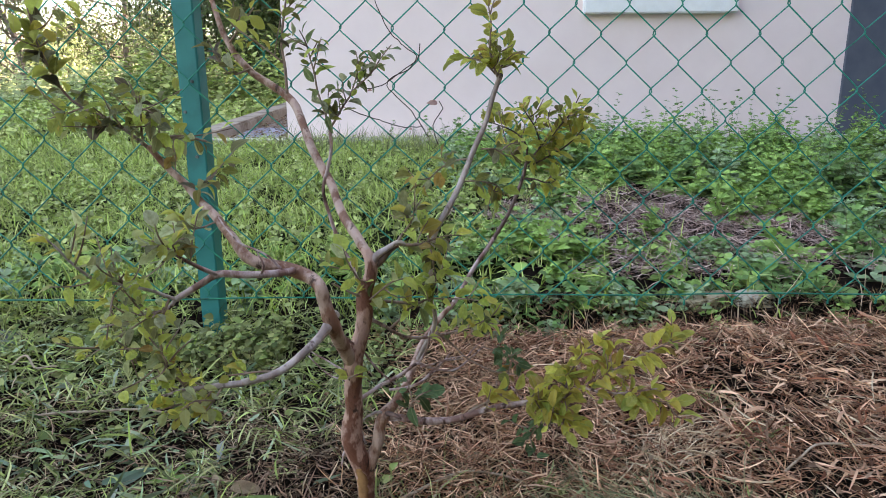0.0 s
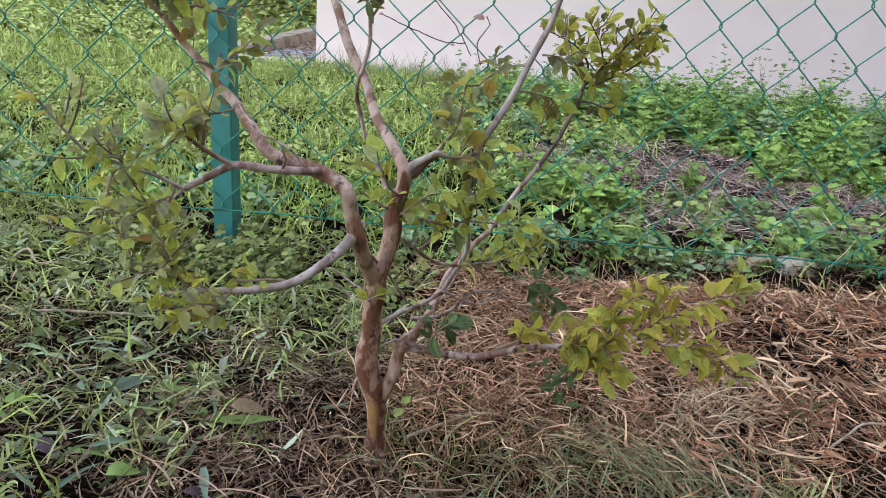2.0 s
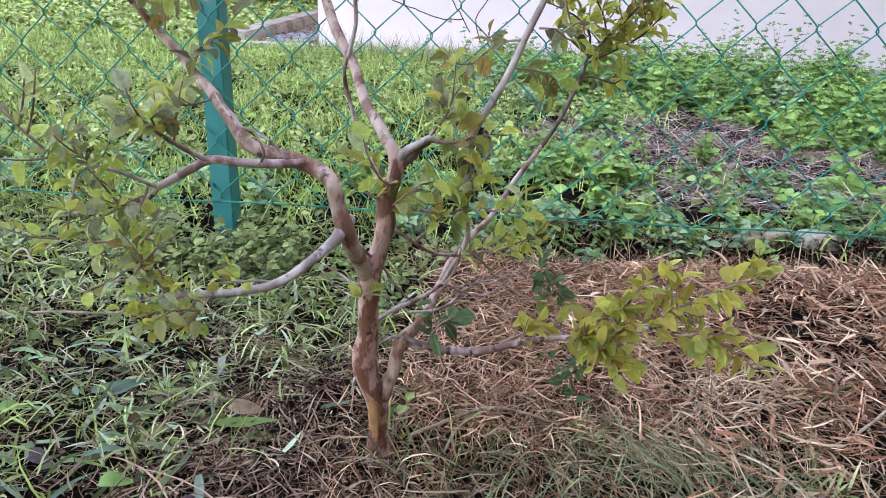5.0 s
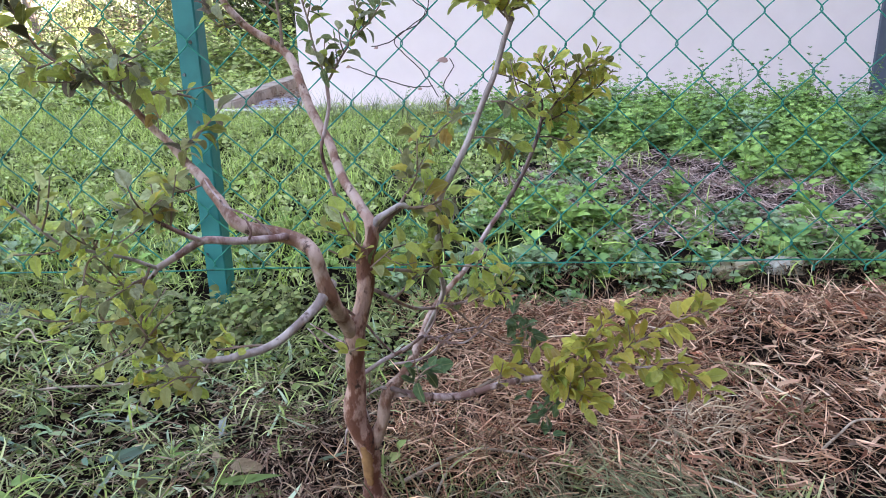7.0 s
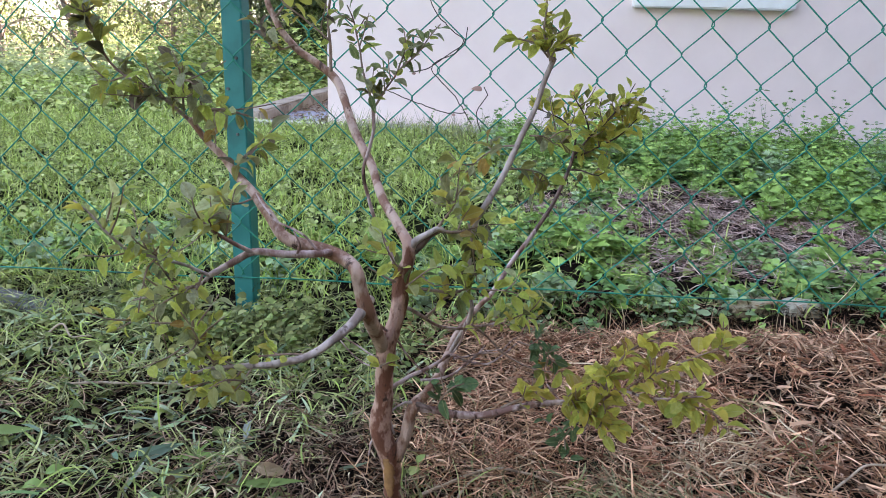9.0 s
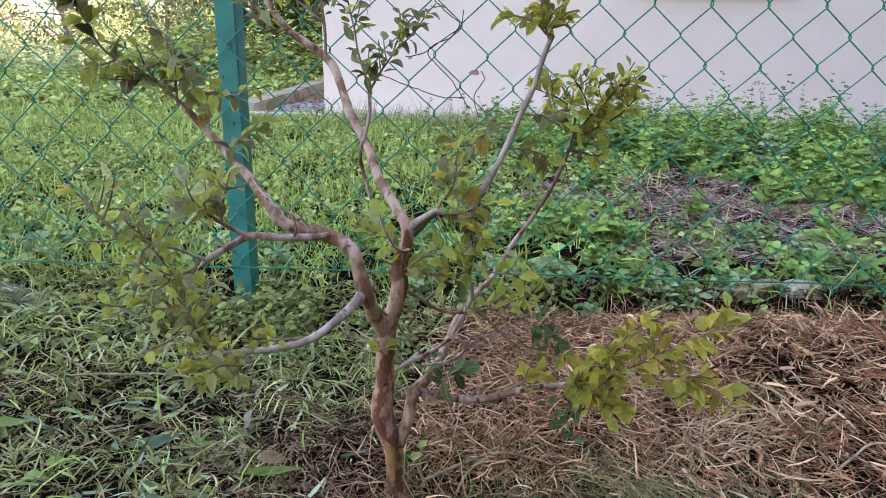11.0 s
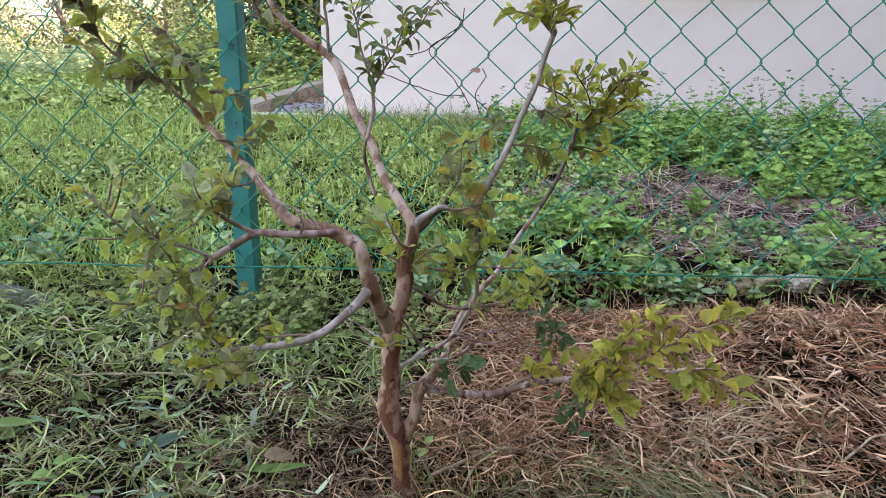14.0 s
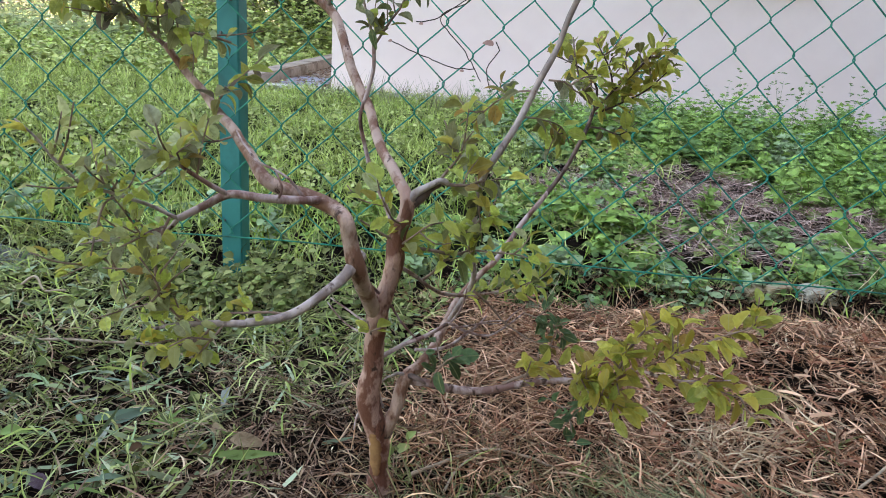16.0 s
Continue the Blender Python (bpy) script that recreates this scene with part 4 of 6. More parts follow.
stem("twig", [(0.104, 0.800, 0.164, 1.8), (0.111, 0.785, 0.165, 1.5), (0.126, 0.770, 0.162, 1.2), (0.147, 0.760, 0.159, 0.9)], 30, 17, "yellow", 0.10)
stem("twig", [(0.171, 0.752, 0.198, 1.4), (0.196, 0.745, 0.198, 1.1), (0.237, 0.740, 0.191, 0.8)], 16, 17, "yellow", 0.30)
stem("twig", [(0.024, 0.806, 0.150, 2.2), (0.043, 0.815, 0.155, 2.0), (0.061, 0.820, 0.163, 1.8), (0.086, 0.825, 0.168, 1.3)], 8, 16, "yellow", 0.40)
stem("twig", [(0.101, 0.800, 0.163, 1.6), (0.114, 0.800, 0.151, 1.2), (0.100, 0.800, 0.133, 1.0), (0.087, 0.800, 0.112, 0.8)], 18, 13, "dark", 0.30)
stem("twig", [(0.043, 0.880, 0.198, 1.2), (0.056, 0.870, 0.198, 1.0), (0.069, 0.865, 0.195, 0.9), (0.088, 0.860, 0.181, 0.8)], 26, 12, "dark", 0.25)
stem("twig", [(-0.046, 0.800, 0.146, 1.5), (-0.039, 0.785, 0.169, 1.2), (-0.030, 0.775, 0.185, 1.0), (-0.016, 0.770, 0.194, 0.8)], 11, 16, "dark", 0.30)
stem("twig", [(-0.085, 0.800, 0.264, 3.1), (-0.067, 0.810, 0.251, 2.7), (-0.053, 0.830, 0.233, 2.5), (-0.035, 0.850, 0.222, 2.5), (-0.010, 0.870, 0.217, 2.4), (0.013, 0.880, 0.219, 1.9), (0.046, 0.890, 0.226, 1.1)], 11, 17, "lime", 0.55)
stem("twig", [(-0.064, 0.815, 0.245, 2.3), (-0.052, 0.820, 0.254, 2.2), (-0.042, 0.820, 0.267, 2.0), (-0.035, 0.820, 0.277, 1.6)], 6, 17, "lime", 0.40)
stem("twig", [(-0.115, 0.770, 0.312, 1.2), (-0.096, 0.785, 0.296, 1.8), (-0.075, 0.800, 0.284, 2.4), (-0.049, 0.810, 0.279, 2.4), (-0.036, 0.815, 0.275, 2.4), (-0.021, 0.820, 0.278, 2.2), (-0.020, 0.820, 0.290, 1.8)], 7, 17, "lime", 0.10)
stem("twig", [(-0.020, 0.820, 0.287, 1.6), (-0.011, 0.815, 0.301, 1.3), (-0.003, 0.810, 0.318, 1.1), (0.002, 0.810, 0.337, 0.8)], 11, 17, "lime", 0.10)
stem("twig", [(-0.021, 0.820, 0.280, 1.5), (-0.002, 0.810, 0.282, 1.3), (0.021, 0.800, 0.286, 1.0), (0.045, 0.800, 0.281, 0.7)], 11, 17, "lime", 0.10)
stem("twig", [(-0.082, 0.793, 0.305, 1.7), (-0.088, 0.770, 0.317, 1.3), (-0.095, 0.756, 0.335, 1.0), (-0.099, 0.751, 0.352, 0.7)], 10, 17, "lime", 0.15)
stem("twig", [(-0.088, 0.800, 0.278, 1.6), (-0.073, 0.780, 0.297, 1.3), (-0.055, 0.770, 0.313, 1.1), (-0.032, 0.765, 0.321, 0.8)], 10, 17, "lime", 0.15)
stem("twig", [(-0.020, 0.828, 0.349, 1.6), (-0.015, 0.820, 0.331, 1.3), (-0.012, 0.815, 0.311, 1.0), (-0.008, 0.810, 0.291, 0.8)], 11, 17, "olive", 0.20)
stem("twig", [(-0.096, 0.788, 0.174, 3.4), (-0.080, 0.800, 0.181, 3.1), (-0.060, 0.815, 0.187, 3.0), (-0.043, 0.830, 0.191, 2.7), (-0.032, 0.840, 0.194, 2.5), (-0.015, 0.850, 0.183, 2.0), (0.008, 0.860, 0.177, 1.6), (0.027, 0.870, 0.187, 1.3), (0.045, 0.880, 0.199, 0.9)])
stem("twig", [(-0.033, 0.840, 0.193, 1.8), (-0.023, 0.850, 0.209, 1.6), (-0.019, 0.860, 0.228, 1.1)])
stem("twig", [(-0.013, 0.850, 0.184, 1.4), (0.001, 0.855, 0.193, 1.2), (0.023, 0.860, 0.196, 0.8)])
stem("twig", [(-0.066, 0.820, 0.170, 2.2), (-0.042, 0.830, 0.170, 2.1), (-0.027, 0.840, 0.173, 1.9), (-0.014, 0.850, 0.184, 1.6)])
stem("twig", [(-0.112, 0.735, 0.278, 2.6), (-0.103, 0.770, 0.252, 2.1), (-0.090, 0.800, 0.225, 1.8), (-0.075, 0.810, 0.198, 1.6), (-0.058, 0.820, 0.178, 1.3)])
stem("twig", [(-0.104, 0.786, 0.207, 1.6), (-0.126, 0.800, 0.213, 1.4), (-0.150, 0.810, 0.222, 1.0)])
stem("twig", [(-0.106, 0.786, 0.198, 1.4), (-0.132, 0.800, 0.200, 1.2), (-0.153, 0.810, 0.217, 0.9)])
stem("twig", [(-0.101, 0.786, 0.195, 1.4), (-0.103, 0.770, 0.208, 1.2), (-0.092, 0.760, 0.217, 0.9)], 5, 17, "lime", 0.50)
stem("twig", [(-0.151, 0.732, 0.334, 2.2), (-0.157, 0.728, 0.341, 2.0), (-0.163, 0.726, 0.349, 1.6), (-0.170, 0.726, 0.355, 1.4), (-0.198, 0.740, 0.364, 1.3), (-0.225, 0.770, 0.381, 1.0)])
stem("twig", [(-0.167, 0.706, 0.341, 1.6), (-0.164, 0.704, 0.349, 1.4), (-0.169, 0.705, 0.361, 1.0)])
stem("twig", [(-0.311, 0.825, 0.445, 3.0), (-0.325, 0.815, 0.461, 2.6), (-0.342, 0.805, 0.477, 2.2), (-0.359, 0.795, 0.488, 1.9), (-0.371, 0.790, 0.500, 1.7), (-0.377, 0.785, 0.517, 1.4)], 29, 17, "grey", 0.10)
stem("twig", [(-0.377, 0.785, 0.517, 1.6), (-0.383, 0.780, 0.537, 1.4), (-0.385, 0.775, 0.556, 1.2), (-0.384, 0.770, 0.578, 0.9)], 36, 17, "olive", 0.05)
stem("twig", [(-0.310, 0.825, 0.445, 2.8), (-0.289, 0.820, 0.456, 2.6), (-0.266, 0.815, 0.457, 2.2), (-0.244, 0.810, 0.453, 1.4)], 19, 17, "grey", 0.20)
stem("twig", [(-0.314, 0.820, 0.453, 1.8), (-0.313, 0.815, 0.476, 1.5), (-0.312, 0.810, 0.497, 1.2), (-0.315, 0.805, 0.513, 0.8)], 19, 17, "grey", 0.20)
stem("twig", [(-0.310, 0.813, 0.486, 1.4), (-0.297, 0.810, 0.481, 1.2), (-0.288, 0.805, 0.456, 0.9)], 10, 17, "grey", 0.30)
stem("twig", [(-0.266, 0.820, 0.395, 1.6), (-0.249, 0.810, 0.411, 1.3), (-0.235, 0.805, 0.423, 0.9)], 11, 17, "olive", 0.20)
stem("twig", [(-0.228, 0.780, 0.376, 1.4), (-0.248, 0.770, 0.369, 1.2), (-0.265, 0.765, 0.375, 0.9)], 12, 18, "pale", 0.30)
stem("twig", [(-0.359, 0.795, 0.488, 1.2), (-0.371, 0.785, 0.482, 1.0), (-0.386, 0.780, 0.477, 0.8)], 12, 17, "olive", 0.30)

stem("twig", [(-0.246, 0.690, 0.322, 1.6), (-0.252, 0.680, 0.303, 1.4), (-0.250, 0.670, 0.285, 1.2), (-0.240, 0.660, 0.262, 0.9)], 22, 12, "pale", 0.1)
stem("twig", [(-0.255, 0.690, 0.312, 1.4), (-0.268, 0.665, 0.305, 1.1), (-0.292, 0.655, 0.290, 0.9), (-0.312, 0.655, 0.279, 0.7)], 18, 12, "pale", 0.2)
stem("twig", [(-0.215, 0.676, 0.245, 1.4), (-0.222, 0.665, 0.236, 1.2), (-0.236, 0.655, 0.236, 0.9), (-0.250, 0.648, 0.234, 0.7)], 12, 12, "lime", 0.2)
stem("twig", [(-0.200, 0.678, 0.245, 1.3), (-0.203, 0.660, 0.238, 1.1), (-0.208, 0.650, 0.232, 0.8)], 9, 12, "pale", 0.2)
stem("twig", [(-0.232, 0.690, 0.359, 1.3), (-0.236, 0.684, 0.372, 1.1), (-0.224, 0.682, 0.380, 0.8)], 10, 14, "pale", 0.2)
stem("twig", [(-0.279, 0.680, 0.338, 1.2), (-0.288, 0.668, 0.352, 1.0), (-0.284, 0.650, 0.364, 0.8)], 12, 12, "pale", 0.2)
stem("twig", [(-0.012, 0.837, 0.348, 1.6), (-0.030, 0.835, 0.362, 1.3), (-0.045, 0.845, 0.378, 1.1), (-0.055, 0.850, 0.396, 0.8)], 16, 14, "green", 0.2)
stem("twig", [(-0.012, 0.845, 0.230, 1.9), (0.010, 0.860, 0.207, 1.7), (0.024, 0.868, 0.190, 1.5), (0.048, 0.870, 0.174, 1.2), (0.075, 0.865, 0.169, 1.0), (0.101, 0.860, 0.173, 0.8)], 6, 14, "rust", 0.7)
stem("twig", [(0.024, 0.868, 0.190, 1.2), (0.033, 0.872, 0.200, 0.9), (0.041, 0.875, 0.205, 0.7)])
stem("twig", [(-0.034, 0.850, 0.162, 2.2), (-0.016, 0.862, 0.173, 1.6), (0.005, 0.875, 0.192, 0.9)])
stem("twig", [(0.075, 0.840, 0.165, 1.2), (0.094, 0.825, 0.151, 1.0), (0.117, 0.810, 0.146, 0.9), (0.131, 0.800, 0.135, 0.7)])
stem("twig", [(-0.030, 0.838, 0.190, 1.6), (-0.006, 0.850, 0.192, 1.2), (0.020, 0.866, 0.190, 0.8)])
stem("twig", [(0.043, 0.806, 0.150, 1.4), (0.046, 0.800, 0.165, 1.1), (0.049, 0.797, 0.182, 0.8)], 6, 17, "yellow", 0.4)
stem("twig", [(0.010, 0.870, 0.218, 1.4), (0.030, 0.850, 0.236, 1.1), (0.052, 0.825, 0.258, 0.9), (0.060, 0.815, 0.275, 0.7)], 18, 15, "lime", 0.3)

hook = [ob for ob in shrub.children if ob.name.startswith("twig")][0]
put_leaf(hook, Vector((-0.004, 0.828, 0.363)), Vector((-0.95, -0.1, -0.22)), Vector((0.1, -0.8, 0.8)), 0.026, "yellow")


def bare_patch():
    """The peeled ochre patch low on the trunk, a thin scale proud of the bark."""
    q = spline([(-0.0925, 0.800, 0.042, 0.0126), (-0.093, 0.798, 0.066, 0.0126), (-0.0945, 0.794, 0.096, 0.0132)], 0.003)
    verts, faces, n = [], [], 9
    for i in range(len(q)):
        s = i / (len(q) - 1)
        mid = -1.75 + 0.25 * noise.noise(Vector((s * 5, 0, 3)))
        half = 0.55 * math.sin(math.pi * min(0.96, max(0.04, s))) ** 0.4 + 0.22 * noise.noise(Vector((s * 9, 4, 0)))
        for k in range(n):
            a = mid + half * (2 * k / (n - 1) - 1)
            r = q[i, 3] * (1.03 if 0 < k < n - 1 and 0 < i < len(q) - 1 else 0.90)
            verts.append((q[i, 0] + 0.092 + r * math.cos(a), q[i, 1] - 0.803 + r * math.sin(a), q[i, 2]))
            if i and k:
                b = i * n + k
                faces.append((b - n - 1, b - n, b, b - 1))
    mesh_ob("bare_patch", verts, faces, M_OCHRE, shrub, "peeled ochre patch of bare wood")


bare_patch()

# ---- loose things on the ground ----
def flat_leaf(name, label, x, y, z, size, rz, material, ratio=0.5, curl=0.2, tilt=(8, -6)):
    ob = new(name, leaf_mesh(material, curl, 0.3, ratio))
    ob.matrix_world = pose(x, y, z, tilt[0], tilt[1], rz) @ Matrix.Diagonal((size, size, size, 1))
    return tagged(ob, label, "leaf", "fallen leaves")


flat_leaf("dead_leaf", "curled tan dead leaf lying on the grass", -0.258, 0.820, 0.044, 0.030, 8, M_DEAD, 0.55, 0.9, (40, -8))
flat_leaf("dead_leaf", "small brown dead leaf lying on cut grass", -0.358, 0.797, 0.034, 0.016, 55, M_CRUMB, 0.7, 0.3, (45, 0))
flat_leaf("dead_leaf", "tan curled dead leaf standing in brown litter", -0.292, 0.862, 0.036, 0.017, -70, M_DEAD, 0.6, 0.8, (20, 30))
flat_leaf("purple_leaf", "purplish fallen leaf lying on cut grass", -0.428, 0.740, 0.034, 0.027, -22, M_PURPLE, 0.55, 0.4, (20, -6))
flat_leaf("purple_leaf", "purplish fallen leaf lying on cut grass", -0.254, 0.691, 0.034, 0.017, 8, M_PURPLE, 0.55, 0.4, (20, -6))


def lying_blade(label, x, y, rz, length, width, material, lift=0.03, tilt=(14, -4), sag=0.12):
    """One broad grass blade lying on the cut grass, keeled along its middle."""
    verts, faces, n = [], [], 9
    for i in range(n):
        s = i / (n - 1)
        hw = width * 0.5 * min(1, 0.55 + 2.2 * s) * (1 - max(0, s - 0.45) / 0.55 * 0.94)
        z = -sag * length * s * s + 0.0015 * math.sin(7 * s + x * 40)
        verts += [(s * length, hw, z + hw * 0.35), (s * length, 0, z), (s * length, -hw, z + hw * 0.35)]
        if i:
            a = 3 * (i - 1)
            faces += [(a, a + 1, a + 4, a + 3), (a + 1, a + 2, a + 5, a + 4)]
    ob = mesh_ob("grass_blade", verts, faces, material)
    ob.matrix_world = pose(x, y, float(ground_z(x, y)) + lift, tilt[0], tilt[1], rz)
    return tagged(ob, label, "grass blade", "broad cut blades on the ground")


M_BLADE = make_mat("fresh_blade", (0.12, 0.22, 0.04), (0.18, 0.29, 0.065), 60, 0.5, rnd="object", pick=(0.18, 0.26, 0.07), spread=0.2, bump=0.4, bscale=300, dist=0.001, trans=0.15, spec=0.25, stretch=(0.1, 1, 1))
M_BLADE_TEAL = make_mat("bluish_blade", (0.055, 0.13, 0.065), (0.10, 0.19, 0.10), 60, 0.5, rnd="object", pick=(0.15, 0.22, 0.145), spread=0.35, bump=0.4, bscale=300, dist=0.001, trans=0.1, spec=0.35, stretch=(0.1, 1, 1))
M_BLADE_GREY = make_mat("silvery_blade", (0.19, 0.21, 0.18), (0.27, 0.29, 0.25), 60, 0.6, rnd="object", pick=(0.22, 0.25, 0.19), spread=0.2, bump=0.4, bscale=300, dist=0.001, spec=0.3, stretch=(0.1, 1, 1))
lying_blade("broad bright green grass blade lying on brown litter", -0.262, 0.800, 12, 0.066, 0.012, M_BLADE, 0.040, (24, -2), 0.06)
lying_blade("broad yellow-green leaf lying among cut grass", -0.330, 0.698, 8, 0.030, 0.016, M_BLADE, 0.036)
lying_blade("broad yellow-green leaf lying among cut grass", -0.502, 0.800, 20, 0.028, 0.015, M_BLADE, 0.036)
lying_blade("broad yellow-green leaf lying among cut grass", -0.510, 0.774, 5, 0.028, 0.014, M_BLADE, 0.036)
lying_blade("silvery dry grass blade lying on cut grass", -0.404, 0.836, -88, 0.055, 0.011, M_BLADE_GREY, 0.038, (10, 6))
lying_blade("silvery dry grass blade lying on cut grass", -0.311, 0.946, -82, 0.042, 0.010, M_BLADE_GREY, 0.038, (10, 6))
lying_blade("dark bluish broad blade lying on cut grass", -0.428, 0.850, 38, 0.062, 0.013, M_BLADE_TEAL, 0.036, (20, -4))
lying_blade("pale bluish broad blade lying on cut grass", -0.408, 0.842, 52, 0.052, 0.012, M_BLADE_TEAL, 0.038, (20, -4))
lying_blade("pale bluish broad blade lying on cut grass", -0.246, 0.716, -65, 0.046, 0.009, M_BLADE_TEAL, 0.038, (10, 4))
lying_blade("long green grass blade lying across cut grass", -0.378, 0.856, 12, 0.090, 0.008, M_BLADE, 0.036)
lying_blade("yellow-green broad leaf blade in mown grass", -0.615, 0.858, 20, 0.050, 0.018, M_BLADE, 0.038)
blade_rng = random.Random(12)
for k in range(46):
    x, y = blade_rng.uniform(-0.62, -0.27), blade_rng.uniform(0.66, 1.0)
    if x > -0.34 and blade_rng.random() < 0.6:
        continue
    lying_blade("bluish green broad cut grass blade" if k % 3 else "fresh green broad cut grass blade", x, y, blade_rng.uniform(0, 360), blade_rng.uniform(0.028, 0.065), blade_rng.uniform(0.004, 0.009),
                M_BLADE_TEAL if k % 3 else M_BLADE, blade_rng.uniform(0.016, 0.032), (blade_rng.uniform(-35, 35), blade_rng.uniform(-25, 8)), blade_rng.uniform(0, 0.3))


def dry_stick(pts, r, label):
    q = spline([(x, y, float(ground_z(x, y)) + z, r * (1 - 0.5 * k / len(pts))) for k, (x, y, z) in enumerate(pts)], 0.006)
    for i in range(len(q)):
        q[i, :3] += 0.002 * np.array(noise.noise_vector(Vector(q[i, :3]) * 30))
    v, f = tube(q, 6, 0.15)
    return tagged(mesh_ob("dry_stick", v, f, M_STRAW_STEM), label, "stick", "dry sticks on the ground")


M_STRAW_STEM = make_mat("dry_stem", (0.40, 0.31, 0.22), (0.52, 0.42, 0.32), 70, 0.85, c=(0.24, 0.17, 0.12), cscale=40, bump=0.4, bscale=120)
dry_stick([(-0.06, 0.82, 0.025), (-0.015, 0.845, 0.034), (0.03, 0.868, 0.04), (0.095, 0.878, 0.026)], 0.0022, "long pale dry stick lying on the straw")
dry_stick([(-0.025, 0.805, 0.02), (-0.012, 0.83, 0.03), (0.005, 0.855, 0.036)], 0.0016, "short pale dry stick lying on the straw")
dry_stick([(-0.62, 1.02, 0.03), (-0.54, 1.03, 0.036), (-0.46, 1.04, 0.036), (-0.39, 1.03, 0.028)], 0.0022, "long brownish dry stick lying in mown grass")
dry_stick([(-0.75, 1.155, 0.035), (-0.725, 1.172, 0.055), (-0.70, 1.155, 0.04), (-0.66, 1.15, 0.045)], 0.0022, "bent tan dry stick lying in mown grass")
dry_stick([(0.42, 0.86, 0.04), (0.48, 0.90, 0.046), (0.55, 0.91, 0.04)], 0.0018, "pale dry stick lying on the straw")


def build_board():
    bm = box_bm([(-0.13, 0.13, -0.026, 0.026, -0.009, 0.009)])
    bmesh.ops.subdivide_edges(bm, edges=bm.edges[:], cuts=6, use_grid_fill=True)
    for v in bm.verts:
        v.co += 0.004 * noise.noise_vector(v.co * 22)
    ob = part("weathered_board", bm, M_BOARD, None, "", True)
    ob.location = (-0.975, 1.352, 0.036)
    ob.rotation_euler = (radians(12), radians(2), radians(-17))
    tagged(ob, "short grey weathered board lying in the grass", "board")


build_board()


def build_rock():
    for k, (x, y, z, sx, sy, sz, mat, label) in enumerate(((0.575, 1.495, 0.046, 0.066, 0.035, 0.033, M_CONC_TAN, "pitted tan lump of broken concrete under the fence"), (0.668, 1.490, 0.048, 0.046, 0.033, 0.033, M_STONE, "pale rounded lump of broken concrete under the fence"))):
        bm = bmesh.new()
        bmesh.ops.create_icosphere(bm, subdivisions=5, radius=1)
        for v in bm.verts:
            c = v.co.copy()
            off = Vector((k * 5, 0, 0))
            v.co *= 1 + noise.noise(c * 1.7 + off) * 0.30 + noise.noise(c * 5 + off) * 0.12 + noise.noise(c * 13 + off) * 0.06
            v.co = Vector((max(-0.92, min(0.92, v.co.x)) * sx, max(-0.8, min(0.8, v.co.y)) * sy, max(-0.9, min(0.8, v.co.z)) * sz))
        ob = part("concrete_lump", bm, mat, None, "", True)
        ob.location = (x, y, z)
        ob.rotation_euler = (0, radians(-3), radians(6 - 12 * k))
        tagged(ob, label, "rubble", "rubble under the fence")


M_STONE = make_mat("pale_rubble", (0.42, 0.385, 0.30), (0.56, 0.52, 0.43), 50, 0.9, c=(0.22, 0.19, 0.12), cscale=25, clo=0.5, chi=0.65, bump=0.6, bscale=140, dist=0.002)
M_CONC_TAN = make_mat("tan_concrete", (0.33, 0.26, 0.16), (0.47, 0.40, 0.28), 60, 0.95, c=(0.10, 0.075, 0.045), cscale=35, clo=0.5, chi=0.6, bump=0.9, bscale=120, dist=0.004)
build_rock()


def build_debris():
    bm = bmesh.new()
    bmesh.ops.create_grid(bm, x_segments=18, y_segments=18, size=0.5)
    for v in bm.verts:
        v.co.z = 0.012 * noise.noise(v.co * 5) + 0.007 * noise.noise(v.co * 13) + 0.014
        v.co = Vector((v.co.x * 0.30, v.co.y * 0.65, v.co.z + 0.062 * v.co.y * 0.65))
    ob = part("plastic_sheet", bm, M_BLUE, None, "", True)
    ob.location = (-1.25, 4.58, 0.235)
    tagged(ob, "crumpled bluish plastic sheet lying on the side path", "plastic sheet")
    n = 1800
    x, y = rand(-1.4, -1.0, n), rand(4.25, 7.5, n) 
    v, f = leaves(np.stack([x, y, 0.222 + 0.062 * (y - WALL_Y) + rand(0, 0.012, n)], 1), np.stack([rand(-1, 1, n), rand(-1, 1, n), rand(-0.1, 0.15, n)], 1), np.stack([rand(-0.3, 0.3, n), rand(-0.3, 0.3, n), np.ones(n)], 1), rand(0.015, 0.045, n), rand(0.006, 0.016, n))
    big_mesh("leaf_litter", v, f, M_CRUMB, "brown leaf litter on the side path", "leaf litter")


build_debris()


